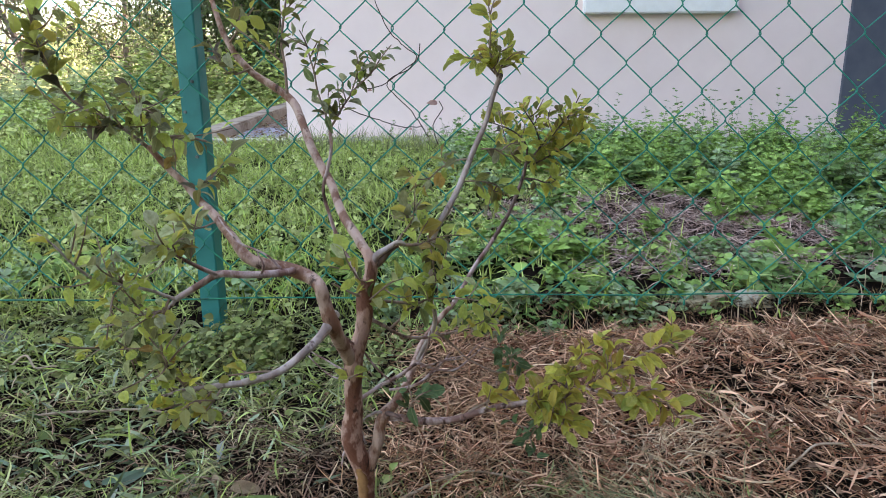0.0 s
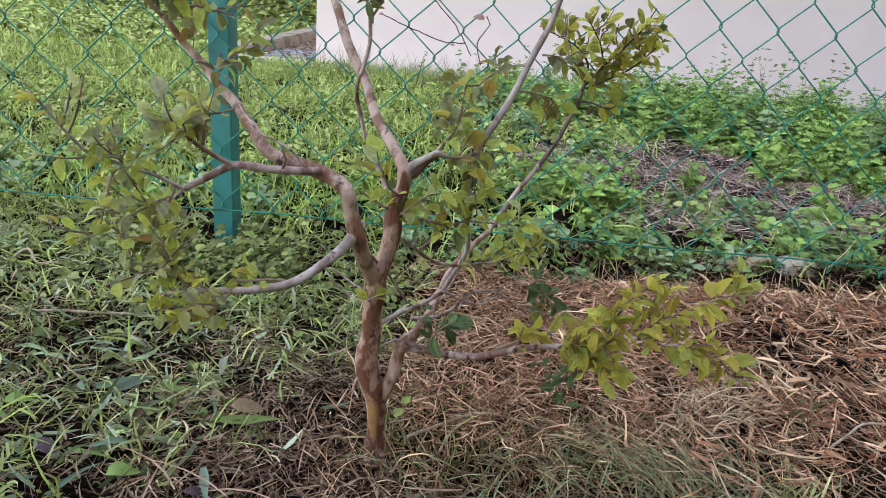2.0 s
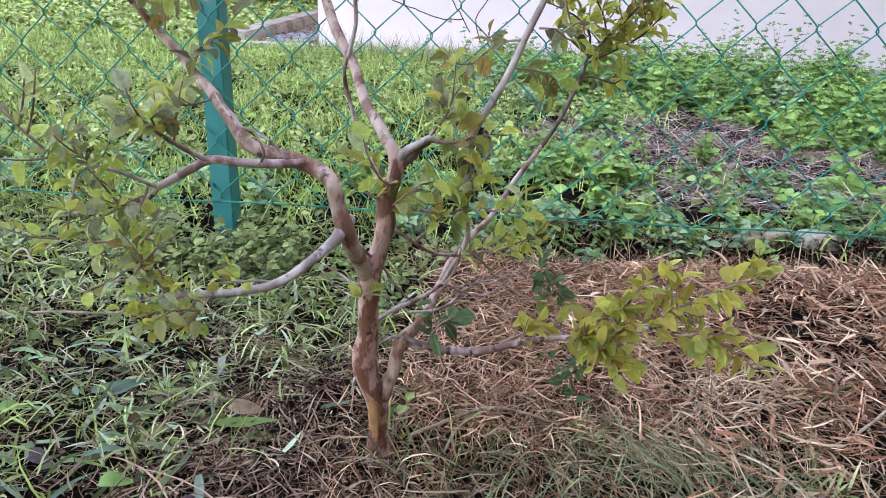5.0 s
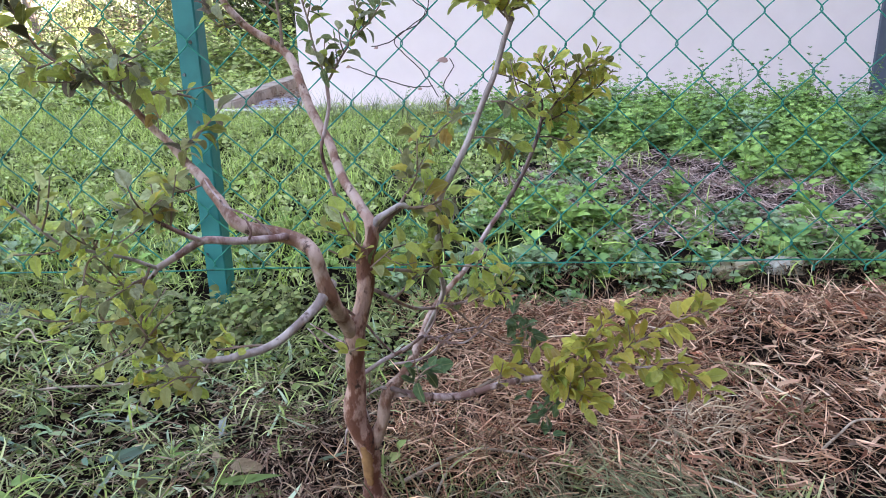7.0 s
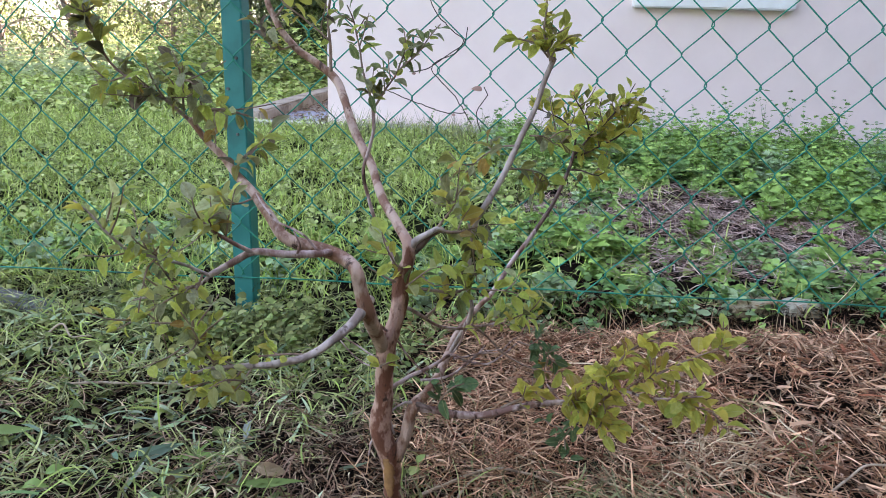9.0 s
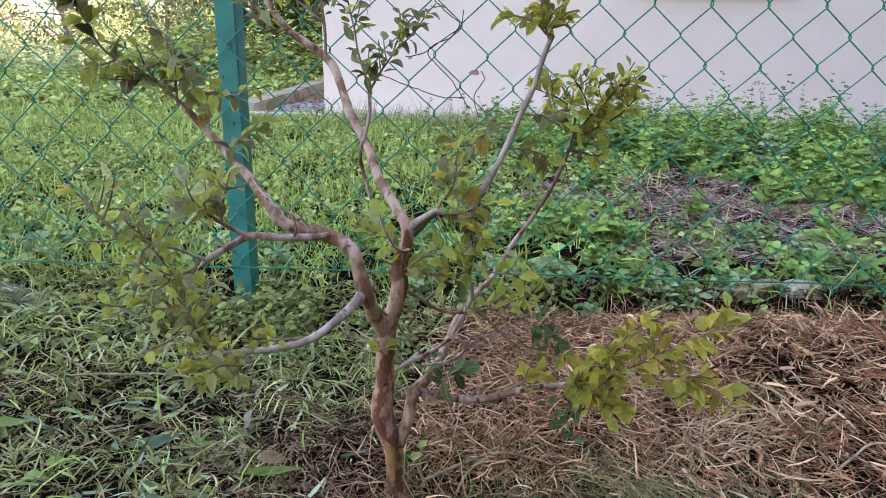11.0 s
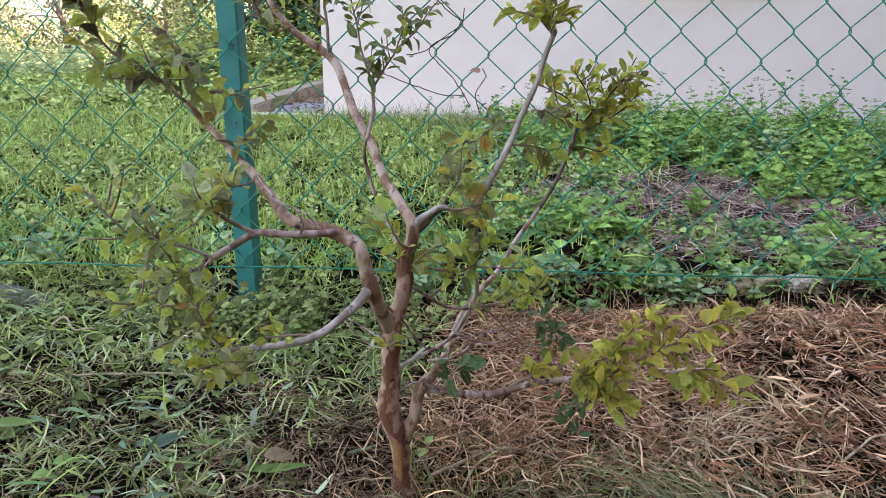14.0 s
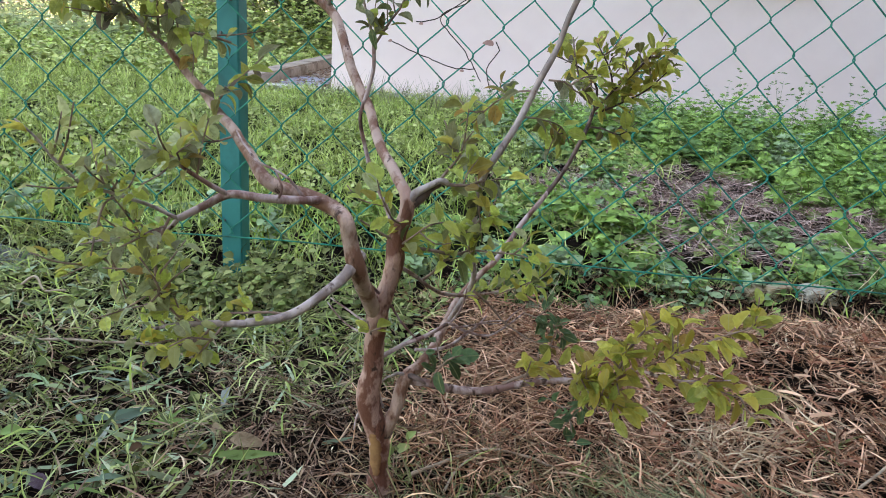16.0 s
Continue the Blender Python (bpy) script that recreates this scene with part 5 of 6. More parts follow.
# ---- grass, straw and weeds ----
def strew(name, n, xr, yr, keep, length, width, elev, bend, lift, material, label, category, twist=0.6, swirl=0.0, rows=4, taper=0.6, heap=0.0, cell=0.035, holes=0.0):
    """Blades thrown over part of the plan; heap: height of the small heaps they lie in, cell: their size, holes: how bare the gaps between are."""
    x, y = rand(*xr, n), rand(*yr, n)
    lie = 0.65 * vnoise(x, y, cell, 11) + 0.35 * vnoise(x, y, cell * 0.45, 12)
    ok = np.random.rand(n) < keep(x, y) * (1 - holes * (1 - smooth(lie, 0.30, 0.52)))
    x, y, lie = x[ok], y[ok], lie[ok]
    n = len(x)
    base = np.stack([x, y, ground_z(x, y) + rand(*lift, n) + heap * smooth(lie, 0.3, 0.8)], 1)
    azim = rand(0, 2 * np.pi, n)
    if swirl:
        azim = swirl * np.sin(7 * x + 3 * np.sin(5 * y)) + 1.1 * np.cos(9 * y - 4 * x) + np.random.normal(0, 1.25, n) + np.pi * (np.random.rand(n) < 0.5)
    v, f = blades(base, azim, rand(*elev, n), rand(*length, n), rand(*width, n), rand(*bend, n), rows, taper, np.random.normal(0, twist, n), np.random.normal(0, 0.7, n))
    floor = ground_z(v[:, 0], v[:, 1]) + 0.001
    v[:, 2] = np.maximum(v[:, 2], floor)
    return big_mesh(name, v, f, material, label, category)


def patchy(x, y, s, seed):
    return 0.5 + 0.5 * np.sin(x * s + seed + 1.7 * np.sin(y * s * 0.8 + seed)) * np.cos(y * s * 1.1 - seed * 0.7 + np.sin(x * s * 0.6))


def plot_edge(x, y):
    """1 in the plot before the fence, fading unevenly to 0 where the rougher grass begins."""
    w = 0.3 * (vnoise(x, y, 0.22, 91) - 0.5)
    return smooth(x + w, -1.45, -1.1) * (1 - smooth(x + w, 1.1, 1.4)) * smooth(y + 0.6 * w, 0.38, 0.56)


def straw_side(x, y):
    """1 where the straw mulch lies, 0 on the green side."""
    return smooth(x + 0.20 - 0.25 * np.clip(y - 0.75, 0, 0.4) + 0.04 * np.sin(9 * y + 1), -0.11, 0.11)


def right_side(x, y):
    return straw_side(x, y) * plot_edge(x, y)


def brown_patch(x, y):
    """The trampled brown litter round the shrub's foot."""
    return np.clip(1.6 - np.hypot((x + 0.19) / 0.12, (y - 0.73) / 0.15), 0, 1) * (0.45 + 0.55 * smooth(vnoise(x, y, 0.05, 51), 0.3, 0.55))


front = lambda x, y: 1 - smooth(y, 1.33, 1.40)
strew("pale_litter", 2600, (-0.7, 0.12), (0.45, 1.1), lambda x, y: 0.25 + 0.75 * brown_patch(x, y), (0.008, 0.032), (0.0008, 0.0026), (-0.2, 1.0), (-0.4, 0.9), (0.012, 0.036), M_STALK, "pale dry stalk pieces among cut grass", "litter", 1.0)
# Weed shade on the bank is painted in by the near-black root colour.
strew("bank_roots", 6000, (-0.1, 1.6), (1.36, 1.50), lambda x, y: 1 + 0 * x, (0.015, 0.06), (0.001, 0.0028), (-0.9, 0.9), (-0.5, 0.9), (0.0, 0.02), M_STRAW_SHADE, "roots on the small bank under the fence, darkened for the shade of the weeds", "litter", rows=3)
mulch = lambda x, y: right_side(x, y) * front(x, y) * smooth(x - 0.25 * (0.9 - y), 0.05, 0.45) * (0.62 + 0.38 * smooth(y, 0.8, 1.0))
green = lambda x, y: (1 - straw_side(x, y)) * plot_edge(x, y)
strew("straw_mulch", 62000, (-0.15, 1.5), (0.35, 1.42), mulch, (0.012, 0.054), (0.0008, 0.0030), (-0.4, 0.6), (-0.7, 1.0), (0.002, 0.030), M_STRAW, "dry tan straw mulch spread over the soil", "straw", 0.9, 1.6, heap=0.026, cell=0.045, holes=0.8)
strew("mulch_flakes", 2600, (-0.1, 1.5), (0.40, 1.38), lambda x, y: mulch(x, y), (0.012, 0.045), (0.003, 0.0065), (-0.3, 0.6), (-0.4, 0.8), (0.010, 0.034), M_STRAW, "broken flat straw flakes in the mulch", "straw", 0.9, 1.6, 4, 0.3, 0.026, 0.045, 0.5)
# Bottom straw layer, coloured dark in place of shade under the mulch.
strew("decayed_straw", 14000, (-0.2, 1.5), (0.35, 1.44), lambda x, y: right_side(x, y), (0.02, 0.06), (0.0012, 0.0030), (-0.2, 0.3), (-0.2, 0.5), (0.0, 0.014), M_STRAW_SHADE, "straw under the dry mulch, darkened for the shade between stalks", "straw", rows=3)
strew("bank_straw", 3600, (-0.05, 1.7), (1.34, 1.52), lambda x, y: 0.15 + 0.85 * patchy(x, y, 9, 4.0), (0.012, 0.06), (0.0008, 0.0020), (-1.0, 1.0), (-0.5, 1.0), (0.002, 0.03), M_STRAW_KHAKI, "scattered dry stalks on the small bank under the fence", "straw", rows=4)
strew("bank_stalks", 90, (-0.05, 1.5), (1.38, 1.47), lambda x, y: 0.8 + 0 * x, (0.05, 0.11), (0.0012, 0.0024), (0.6, 1.5), (-0.5, 0.9), (0.0, 0.01), M_STALK, "pale dry stalks hanging down the bank under the fence", "straw", rows=5, taper=0.2)
strew("bank_grass", 420, (0.0, 1.7), (1.40, 1.56), lambda x, y: patchy(x, y, 7, 2.0), (0.03, 0.08), (0.0012, 0.0026), (0.3, 1.4), (0.2, 1.3), (0.0, 0.01), M_GRASS_THIN, "sparse green grass on the small bank under the fence", "grass", rows=4)
strew("bank_litter", 4000, (-0.1, 1.6), (1.34, 1.50), lambda x, y: 1 + 0 * x, (0.012, 0.05), (0.0008, 0.0024), (-1.0, 1.0), (-0.5, 0.9), (0.0, 0.02), M_LITTER, "dark roots and litter on the small bank under the fence", "litter", rows=3, holes=0.8, cell=0.03)
strew("coarse_straw", 1100, (0.1, 1.4), (0.45, 1.36), lambda x, y: smooth(x - 0.3 * (0.9 - y), 0.2, 0.5) * front(x, y), (0.02, 0.06), (0.0025, 0.0055), (-0.05, 0.4), (-0.3, 0.8), (0.016, 0.036), M_STRAW, "broad pale dry leaf strips lying on the mulch", "straw", 0.7, 1.6, 5, 0.4, 0.022, 0.045)
strew("long_stalks", 420, (0.1, 1.4), (0.45, 1.37), lambda x, y: smooth(x - 0.3 * (0.9 - y), 0.1, 0.4) * front(x, y), (0.05, 0.11), (0.0014, 0.0030), (-0.1, 0.3), (-0.3, 0.5), (0.020, 0.040), M_STALK, "long pale dry stalks lying on the mulch", "straw", 0.7, 1.6, 5, 0.4, 0.02, 0.045)
strew("fine_straw", 30000, (-0.15, 0.9), (0.35, 1.36), lambda x, y: right_side(x, y) * (0.15 + 0.85 * (1 - smooth(x - 0.25 * (0.9 - y), 0.15, 0.6))) * (0.5 + 0.5 * smooth(y, 0.8, 1.0)), (0.010, 0.046), (0.0007, 0.0020), (-0.3, 1.0), (-0.3, 1.0), (0.0, 0.026), M_STRAW_KHAKI, "fine dry khaki grass lying and standing on the soil", "dry grass", 0.9, 1.2, heap=0.014, cell=0.04, holes=0.6)
strew("rosy_straw", 9000, (-0.15, 0.75), (0.35, 1.36), lambda x, y: right_side(x, y) * smooth(vnoise(x, y, 0.09, 31), 0.35, 0.6) * (0.5 + 0.5 * smooth(y, 0.8, 1.0)), (0.012, 0.05), (0.0008, 0.0024), (-0.2, 0.8), (-0.4, 1.0), (0.004, 0.032), M_STRAW, "rosy dry straw scattered through the khaki grass", "straw", 0.9, 1.2, heap=0.014, cell=0.04, holes=0.6)
strew("grey_straw", 70000, (-1.4, 0.5), (0.3, 1.3), lambda x, y: (1 - 0.9 * straw_side(x, y)) * plot_edge(x, y) * (0.45 + 0.55 * smooth(vnoise(x, y, 0.10, 21), 0.4, 0.65)) * (1 - 0.7 * smooth(y, 0.95, 1.2)) * (1 - 0.35 * smooth(-x, 0.3, 0.45)), (0.008, 0.034), (0.0008, 0.0026), (-0.4, 0.7), (-0.3, 0.8), (0.0, 0.024), M_STRAW_GREY, "greyish brown cut grass lying on the soil", "straw", 0.9, heap=0.022, cell=0.05, holes=0.75)
strew("brown_litter", 24000, (-0.55, 0.12), (0.45, 1.1), brown_patch, (0.006, 0.034), (0.0007, 0.0024), (-0.4, 0.9), (-0.5, 1.0), (0.002, 0.018), M_LITTER, "brown dead grass litter round the shrub", "litter", 1.0, heap=0.018, cell=0.028, holes=0.35)
strew("litter_twigs", 420, (-0.75, 0.05), (0.48, 1.1), lambda x, y: 0.3 + 0.7 * brown_patch(x, y), (0.035, 0.10), (0.0010, 0.0024), (-0.1, 0.35), (-0.25, 0.35), (0.016, 0.036), M_LITTER, "thin brown dead stems lying on cut grass", "litter", 0.5, rows=5, taper=0.3)
strew("dry_swath", 6000, (-0.08, 0.36), (0.82, 1.36), lambda x, y: right_side(x, y) * (1 - 0.7 * smooth(x, 0.18, 0.34)), (0.016, 0.055), (0.0008, 0.0024), (-0.2, 0.6), (-0.3, 0.9), (0.010, 0.034), M_STRAW, "pale dry straw lying behind the shrub", "straw", 0.9, 1.2, heap=0.014, cell=0.04, holes=0.5)
strew("thin_grass", 4200, (-0.1, 1.0), (0.35, 1.1), lambda x, y: np.clip(1.2 - np.hypot((x - 0.26) / 0.20, (y - 0.80) / 0.15), 0, 1) + 0.05 * right_side(x, y) * (x < 0.6), (0.025, 0.08), (0.0008, 0.0016), (0.05, 1.0), (0.2, 1.3), (0.0, 0.026), M_GRASS_THIN, "thin wiry grey-green grass growing through straw", "grass", holes=0.5, cell=0.05)
def combed(name, n, cx, cy, sx, sy, azim, fan, length, width, elev, lift, material, label):
    """A tuft of long blades lying mostly one way."""
    x, y = np.random.normal(cx, sx, n), np.random.normal(cy, sy, n)
    v, f = blades(np.stack([x, y, ground_z(x, y) + rand(*lift, n)], 1), np.random.normal(azim, fan, n), rand(*elev, n), rand(*length, n), rand(*width, n), rand(0.3, 1.0, n), 5, 0.5, np.random.normal(0, 0.6, n), np.random.normal(0, 0.4, n))
    v[:, 2] = np.maximum(v[:, 2], ground_z(v[:, 0], v[:, 1]) + 0.001)
    big_mesh(name, v, f, material, label, "grass")


combed("combed_grass", 300, 0.23, 0.79, 0.060, 0.045, 2.6, 0.9, (0.04, 0.11), (0.0009, 0.0018), (0.1, 0.8), (0.008, 0.034), M_GRASS_THIN, "long wiry grey-green grass combed over the straw")
combed("pale_swath", 170, 0.31, 0.95, 0.045, 0.03, 0.5, 0.9, (0.02, 0.075), (0.0010, 0.0026), (0.0, 0.5), (0.020, 0.042), M_STALK, "pale bleached straw swath lying on the mulch")
for gx, gy in ((0.13, 0.86), (0.42, 1.08), (0.44, 0.97), (0.36, 0.80), (0.30, 0.73)):
    combed("green_tuft", 34, gx, gy, 0.014, 0.012, random.uniform(0, 6), 1.8, (0.02, 0.05), (0.0018, 0.0042), (0.4, 1.3), (0.004, 0.024), M_GRASS, "small tuft of green grass growing through the straw")
# Bottom layer coloured dark to deepen the shade under the grass.
strew("thatch", 20000, (-1.6, 0.2), (0.3, 1.46), green, (0.015, 0.05), (0.0012, 0.003), (-0.2, 0.5), (-0.2, 0.6), (0.0, 0.012), M_STRAW_SHADE, "thatch under the mown grass, darkened for the shade between blades", "thatch", rows=3)
strew("mown_grass", 36000, (-1.6, 0.2), (0.3, 1.46), lambda x, y: green(x, y) ** 2 * (1 - 0.8 * brown_patch(x, y)) * (0.30 + 0.3 * smooth(-x, 0.35, 0.6) + 0.70 * smooth(vnoise(x, y, 0.09, 22) + 0.25 * smooth(y, 0.95, 1.15), 0.4, 0.65)) * (1 - 0.35 * smooth(y, 1.05, 1.25)), (0.010, 0.050), (0.0011, 0.0036), (-0.1, 1.1), (0.0, 1.3), (0.0, 0.026), M_GRASS, "green mown grass with broad flat blades", "grass", 0.8, heap=0.022, cell=0.05, holes=0.75)
strew("grass_tops", 2600, (-1.6, 0.1), (0.45, 1.46), lambda x, y: green(x, y) * (1 - 0.8 * brown_patch(x, y)) * smooth(vnoise(x, y, 0.06, 23), 0.5, 0.7), (0.03, 0.075), (0.0016, 0.0045), (0.2, 1.2), (0.2, 1.4), (0.004, 0.03), M_LAWN, "bright green tips of taller grass tufts", "grass", 0.7, heap=0.014, cell=0.04)
strew("broad_grass", 6500, (-1.3, -0.05), (0.42, 1.35), lambda x, y: green(x, y) * (1 - 0.6 * brown_patch(x, y)) * (0.2 + 0.8 * smooth(vnoise(x, y, 0.08, 24), 0.4, 0.65)) * (0.5 + 0.5 * smooth(-x, 0.2, 0.45)), (0.014, 0.056), (0.003, 0.0085), (-0.3, 0.8), (-0.1, 0.8), (0.004, 0.024), M_BROAD, "broad blue-green chopped grass blades among cut grass", "grass", 0.9, heap=0.018, cell=0.05, holes=0.7)
strew("fence_grass", 2000, (-1.8, -0.12), (1.24, 1.56), lambda x, y: smooth(vnoise(x, y, 0.07, 25), 0.35, 0.65), (0.035, 0.11), (0.0014, 0.0036), (0.4, 1.45), (0.2, 1.4), (0.0, 0.01), M_GRASS, "taller green grass along the fence foot", "grass", holes=0.5)
strew("foot_grass", 1500, (-0.16, 0.24), (0.60, 0.92), lambda x, y: np.clip(1.5 - np.hypot((x - 0.03) / 0.12, (y - 0.76) / 0.12), 0, 1), (0.02, 0.06), (0.0009, 0.0022), (0.1, 1.3), (0.1, 1.2), (0.0, 0.024), M_GRASS_THIN, "fine grey-green grass growing round the shrub's foot", "grass", holes=0.4)
strew("foot_straw", 2600, (-0.16, 0.24), (0.60, 0.92), lambda x, y: np.clip(1.5 - np.hypot((x - 0.03) / 0.12, (y - 0.74) / 0.14), 0, 1), (0.010, 0.04), (0.0008, 0.0020), (-0.2, 0.8), (-0.3, 0.9), (0.0, 0.024), M_STRAW_KHAKI, "short dry grass lying round the shrub's foot", "straw", 0.9, holes=0.3)
strew("tuft_grass", 170, (-0.09, 0.06), (0.70, 0.95), lambda x, y: np.clip(1.4 - np.hypot((x + 0.02) / 0.06, (y - 0.83) / 0.09), 0, 1), (0.04, 0.09), (0.0010, 0.0024), (0.5, 1.4), (0.2, 1.1), (0.0, 0.004), M_GRASS, "tuft of green grass at the shrub's foot", "grass")


def crumbs(name, n, xr, yr, keep, size, lift, material, label):
    """Small curled leaf fragments strewn over part of the plan."""
    x, y = rand(*xr, n), rand(*yr, n)
    ok = np.random.rand(n) < keep(x, y)
    x, y = x[ok], y[ok]
    n = len(x)
    ln = rand(*size, n)
    v, f = leaves(np.stack([x, y, ground_z(x, y) + rand(*lift, n)], 1), np.random.normal(0, 1, (n, 3)) * (1, 1, 0.35), np.random.normal(0, 0.5, (n, 3)) + (0, -0.2, 1), ln, ln * rand(0.35, 0.8, n), 0.35, 0.3)
    v[:, 2] = np.maximum(v[:, 2], ground_z(v[:, 0], v[:, 1]) + 0.001)
    big_mesh(name, v, f, material, label, "leaf litter")


crumbs("leaf_crumbs", 1500, (-0.9, 0.1), (0.5, 1.15), lambda x, y: (0.25 + brown_patch(x, y)) * green(x, y) + 0.5 * brown_patch(x, y), (0.004, 0.011), (0.004, 0.030), M_CRUMB, "crumbled brown dead leaf pieces among cut grass")
crumbs("chopped_leaves", 2000, (-1.3, -0.05), (0.45, 1.38), lambda x, y: green(x, y) * (1 - 0.7 * brown_patch(x, y)) * (0.3 + 0.7 * smooth(vnoise(x, y, 0.07, 26), 0.35, 0.6)), (0.005, 0.014), (0.006, 0.034), M_CLOVER, "chopped green leaf pieces lying in the mown grass")
crumbs("mulch_crumbs", 1600, (0.1, 1.4), (0.45, 1.37), mulch, (0.005, 0.014), (0.012, 0.045), M_CRUMB, "crumbled rosy dead leaf pieces in the mulch")
outside = lambda x, y: np.where(y < 1.36, 1 - plot_edge(x, y), np.where(x < 1.75, 0.0, 1.0))
strew("outer_grass", 46000, (-4.2, 4.5), (-3.3, 2.7), outside, (0.03, 0.085), (0.005, 0.011), (0.0, 1.2), (0.0, 1.1), (0.0, 0.012), M_GRASS, "short green grass covering the rest of the plot", "grass", rows=3)
strew("lawn", 72000, (-3.6, 0.7), (1.4, 4.1), lambda x, y: (1 - 0.85 * smooth(x, -0.35, 0.35)), (0.026, 0.080), (0.0018, 0.0046), (0.2, 1.4), (0.1, 1.2), (-0.002, 0.02), M_LAWN, "yellow-green uncut lawn behind the fence", "lawn", rows=3, heap=0.025, cell=0.09, holes=0.75)
strew("wall_grass", 1500, (-0.95, 0.5), (3.55, 3.96), lambda x, y: 0.35 + 0.65 * smooth(vnoise(x, y, 0.15, 71), 0.4, 0.7), (0.07, 0.20), (0.002, 0.0045), (0.7, 1.5), (0.1, 1.0), (0.0, 0.01), M_GRASS_THIN, "thin pale grasses along the foot of the house wall", "grass", rows=4)
strew("far_lawn", 26000, (-7.5, -1.45), (3.9, 9.0), lambda x, y: np.where((x > -1.6) & (y > 3.9), 0, 1), (0.05, 0.11), (0.006, 0.013), (0.3, 1.4), (0.1, 1.0), (-0.002, 0.015), M_LAWN, "yellow-green lawn beside the house", "lawn", rows=3)
strew("straw_patch", 26000, (0.0, 1.7), (1.6, 2.75), lambda x, y: np.clip(2.3 - 1.8 * np.hypot((x - 0.68) / 0.56, (y - 2.06) / 0.50) + 1.2 * (vnoise(x, y, 0.12, 41) - 0.5), 0, 1), (0.02, 0.08), (0.0012, 0.0030), (-0.2, 0.6), (-0.4, 0.9), (0.002, 0.022), M_STRAW_FAR, "dry brown straw patch behind the fence", "straw", rows=3, heap=0.014, cell=0.07, holes=0.45)


def weed_arrays(x, y, height, leaf, pairs, shape=lobed_leaves):
    """Upright weeds with pairs of leaves up the stem: leaf and stem arrays."""
    n = len(x)
    base = np.stack([x, y, ground_z(x, y) - 0.004], 1)
    lean = np.stack([np.random.normal(0, 0.2, n), np.random.normal(-0.03, 0.2, n), np.ones(n)], 1)
    B, W, N, L, V = [], [], [], [], []
    for k in range(pairs):
        s = (k + 1) / pairs
        pos = base + lean * (height * s)[:, None]
        az = rand(0, 2 * np.pi, n) + k * 1.4
        for side in (0, np.pi):
            a = az + side + np.random.normal(0, 0.35, n)
            up = rand(-0.1, 0.75, n)
            B.append(pos + np.random.normal(0, 0.006, (n, 3)))
            W.append(np.stack([np.cos(a), np.sin(a), up], 1))
            N.append(np.stack([np.random.normal(0, 0.35, n), np.random.normal(-0.38, 0.35, n), np.ones(n)], 1))
            ln = leaf * (1.15 - 0.55 * s) * rand(0.7, 1.3, n)
            L.append(ln)
            V.append(ln * rand(0.55, 0.85, n))
    lv, lf = shape(np.concatenate(B), np.concatenate(W), np.concatenate(N), np.concatenate(L), np.concatenate(V), 0.22, 0.18)
    az = np.arctan2(lean[:, 1], lean[:, 0])
    el = np.arctan2(1, np.hypot(lean[:, 0], lean[:, 1]))
    sv, sf = blades(base, az, el, height * 1.0, np.full(n, 0.003), np.zeros(n), 3, 0.3, rand(0, 3, n))
    return lv, lf, sv, sf


def weed_patch(name, x, y, height, leaf, pairs, label, material=None, shape=leaves):
    lv, lf, sv, sf = weed_arrays(x, y, height, leaf, pairs, shape)
    ob = big_mesh(name, lv, lf, material or M_WEED, label, "weeds")
    big_mesh("stems", sv, sf, M_WEED_STEM, "", "", ob, "stuff")


def clumped(n, xr, yr, keep, stems, spread, seed):
    """Places of single stems that stand together in domed clumps, the clump that each belongs to, and its share of the clump's height."""
    rng = np.random.RandomState(seed)
    cx, cy = rng.uniform(*xr, n), rng.uniform(*yr, n)
    ok = rng.rand(n) < keep(cx, cy)
    cx, cy = cx[ok], cy[ok]
    k = rng.randint(stems[0], stems[1] + 1, len(cx))
    i = np.repeat(np.arange(len(cx)), k)
    u, v = rng.normal(0, 1, len(i)), rng.normal(0, 0.85, len(i))
    return cx[i] + u * spread, cy[i] + v * spread, i, np.clip(1.1 - 0.2 * (u * u + v * v), 0.25, 1.1)


def weed_clumps(name, n, xr, yr, keep, stems, spread, height, leaf, pairs, label, seed, share=(0.56, 0.22, 0.22), shape=lobed_leaves):
    """Clumps of upright weeds in three tones of green."""
    x, y, i, dome = clumped(n, xr, yr, keep, stems, spread, seed)
    rng = np.random.RandomState(seed + 1)
    tall = rng.uniform(*height, i.max() + 1)[i] * rng.uniform(0.75, 1.1, len(i)) * dome
    big = rng.uniform(*leaf, i.max() + 1)[i]
    tone = rng.choice(3, i.max() + 1, p=share)[i]
    for k, (m, word) in enumerate(((M_WEED, "bright green"), (M_WEED_DEEP, "deep green"), (M_WEED_BLUE, "greyish green"))):
        t = tone == k
        weed_patch(name, x[t], y[t], tall[t], big[t], pairs, word + " " + label, m, shape)


bed = lambda x, y: np.where(y > 2.60 + 0.14 * np.sin(4.0 * x) - 0.25 * smooth(x, 1.0, 1.6), 1.0, 0.0)
weed_clumps("weed_bed", 135, (0.0, 3.6), (2.3, 3.15), lambda x, y: bed(x, y) * (0.55 + 0.45 * smooth(x, 0.0, 0.6)), (8, 13), 0.050, (0.09, 0.23), (0.036, 0.056), 6, "broad-leaved weeds growing at the edge of the straw patch", 61, (0.5, 0.28, 0.22))
weed_clumps("weed_bed", 190, (0.0, 3.6), (3.1, 3.98), lambda x, y: 0.55 + 0.45 * smooth(x, 0.0, 0.6), (8, 13), 0.050, (0.08, 0.20), (0.030, 0.046), 6, "broad-leaved weeds growing along the house wall", 67, (0.8, 0.05, 0.15))
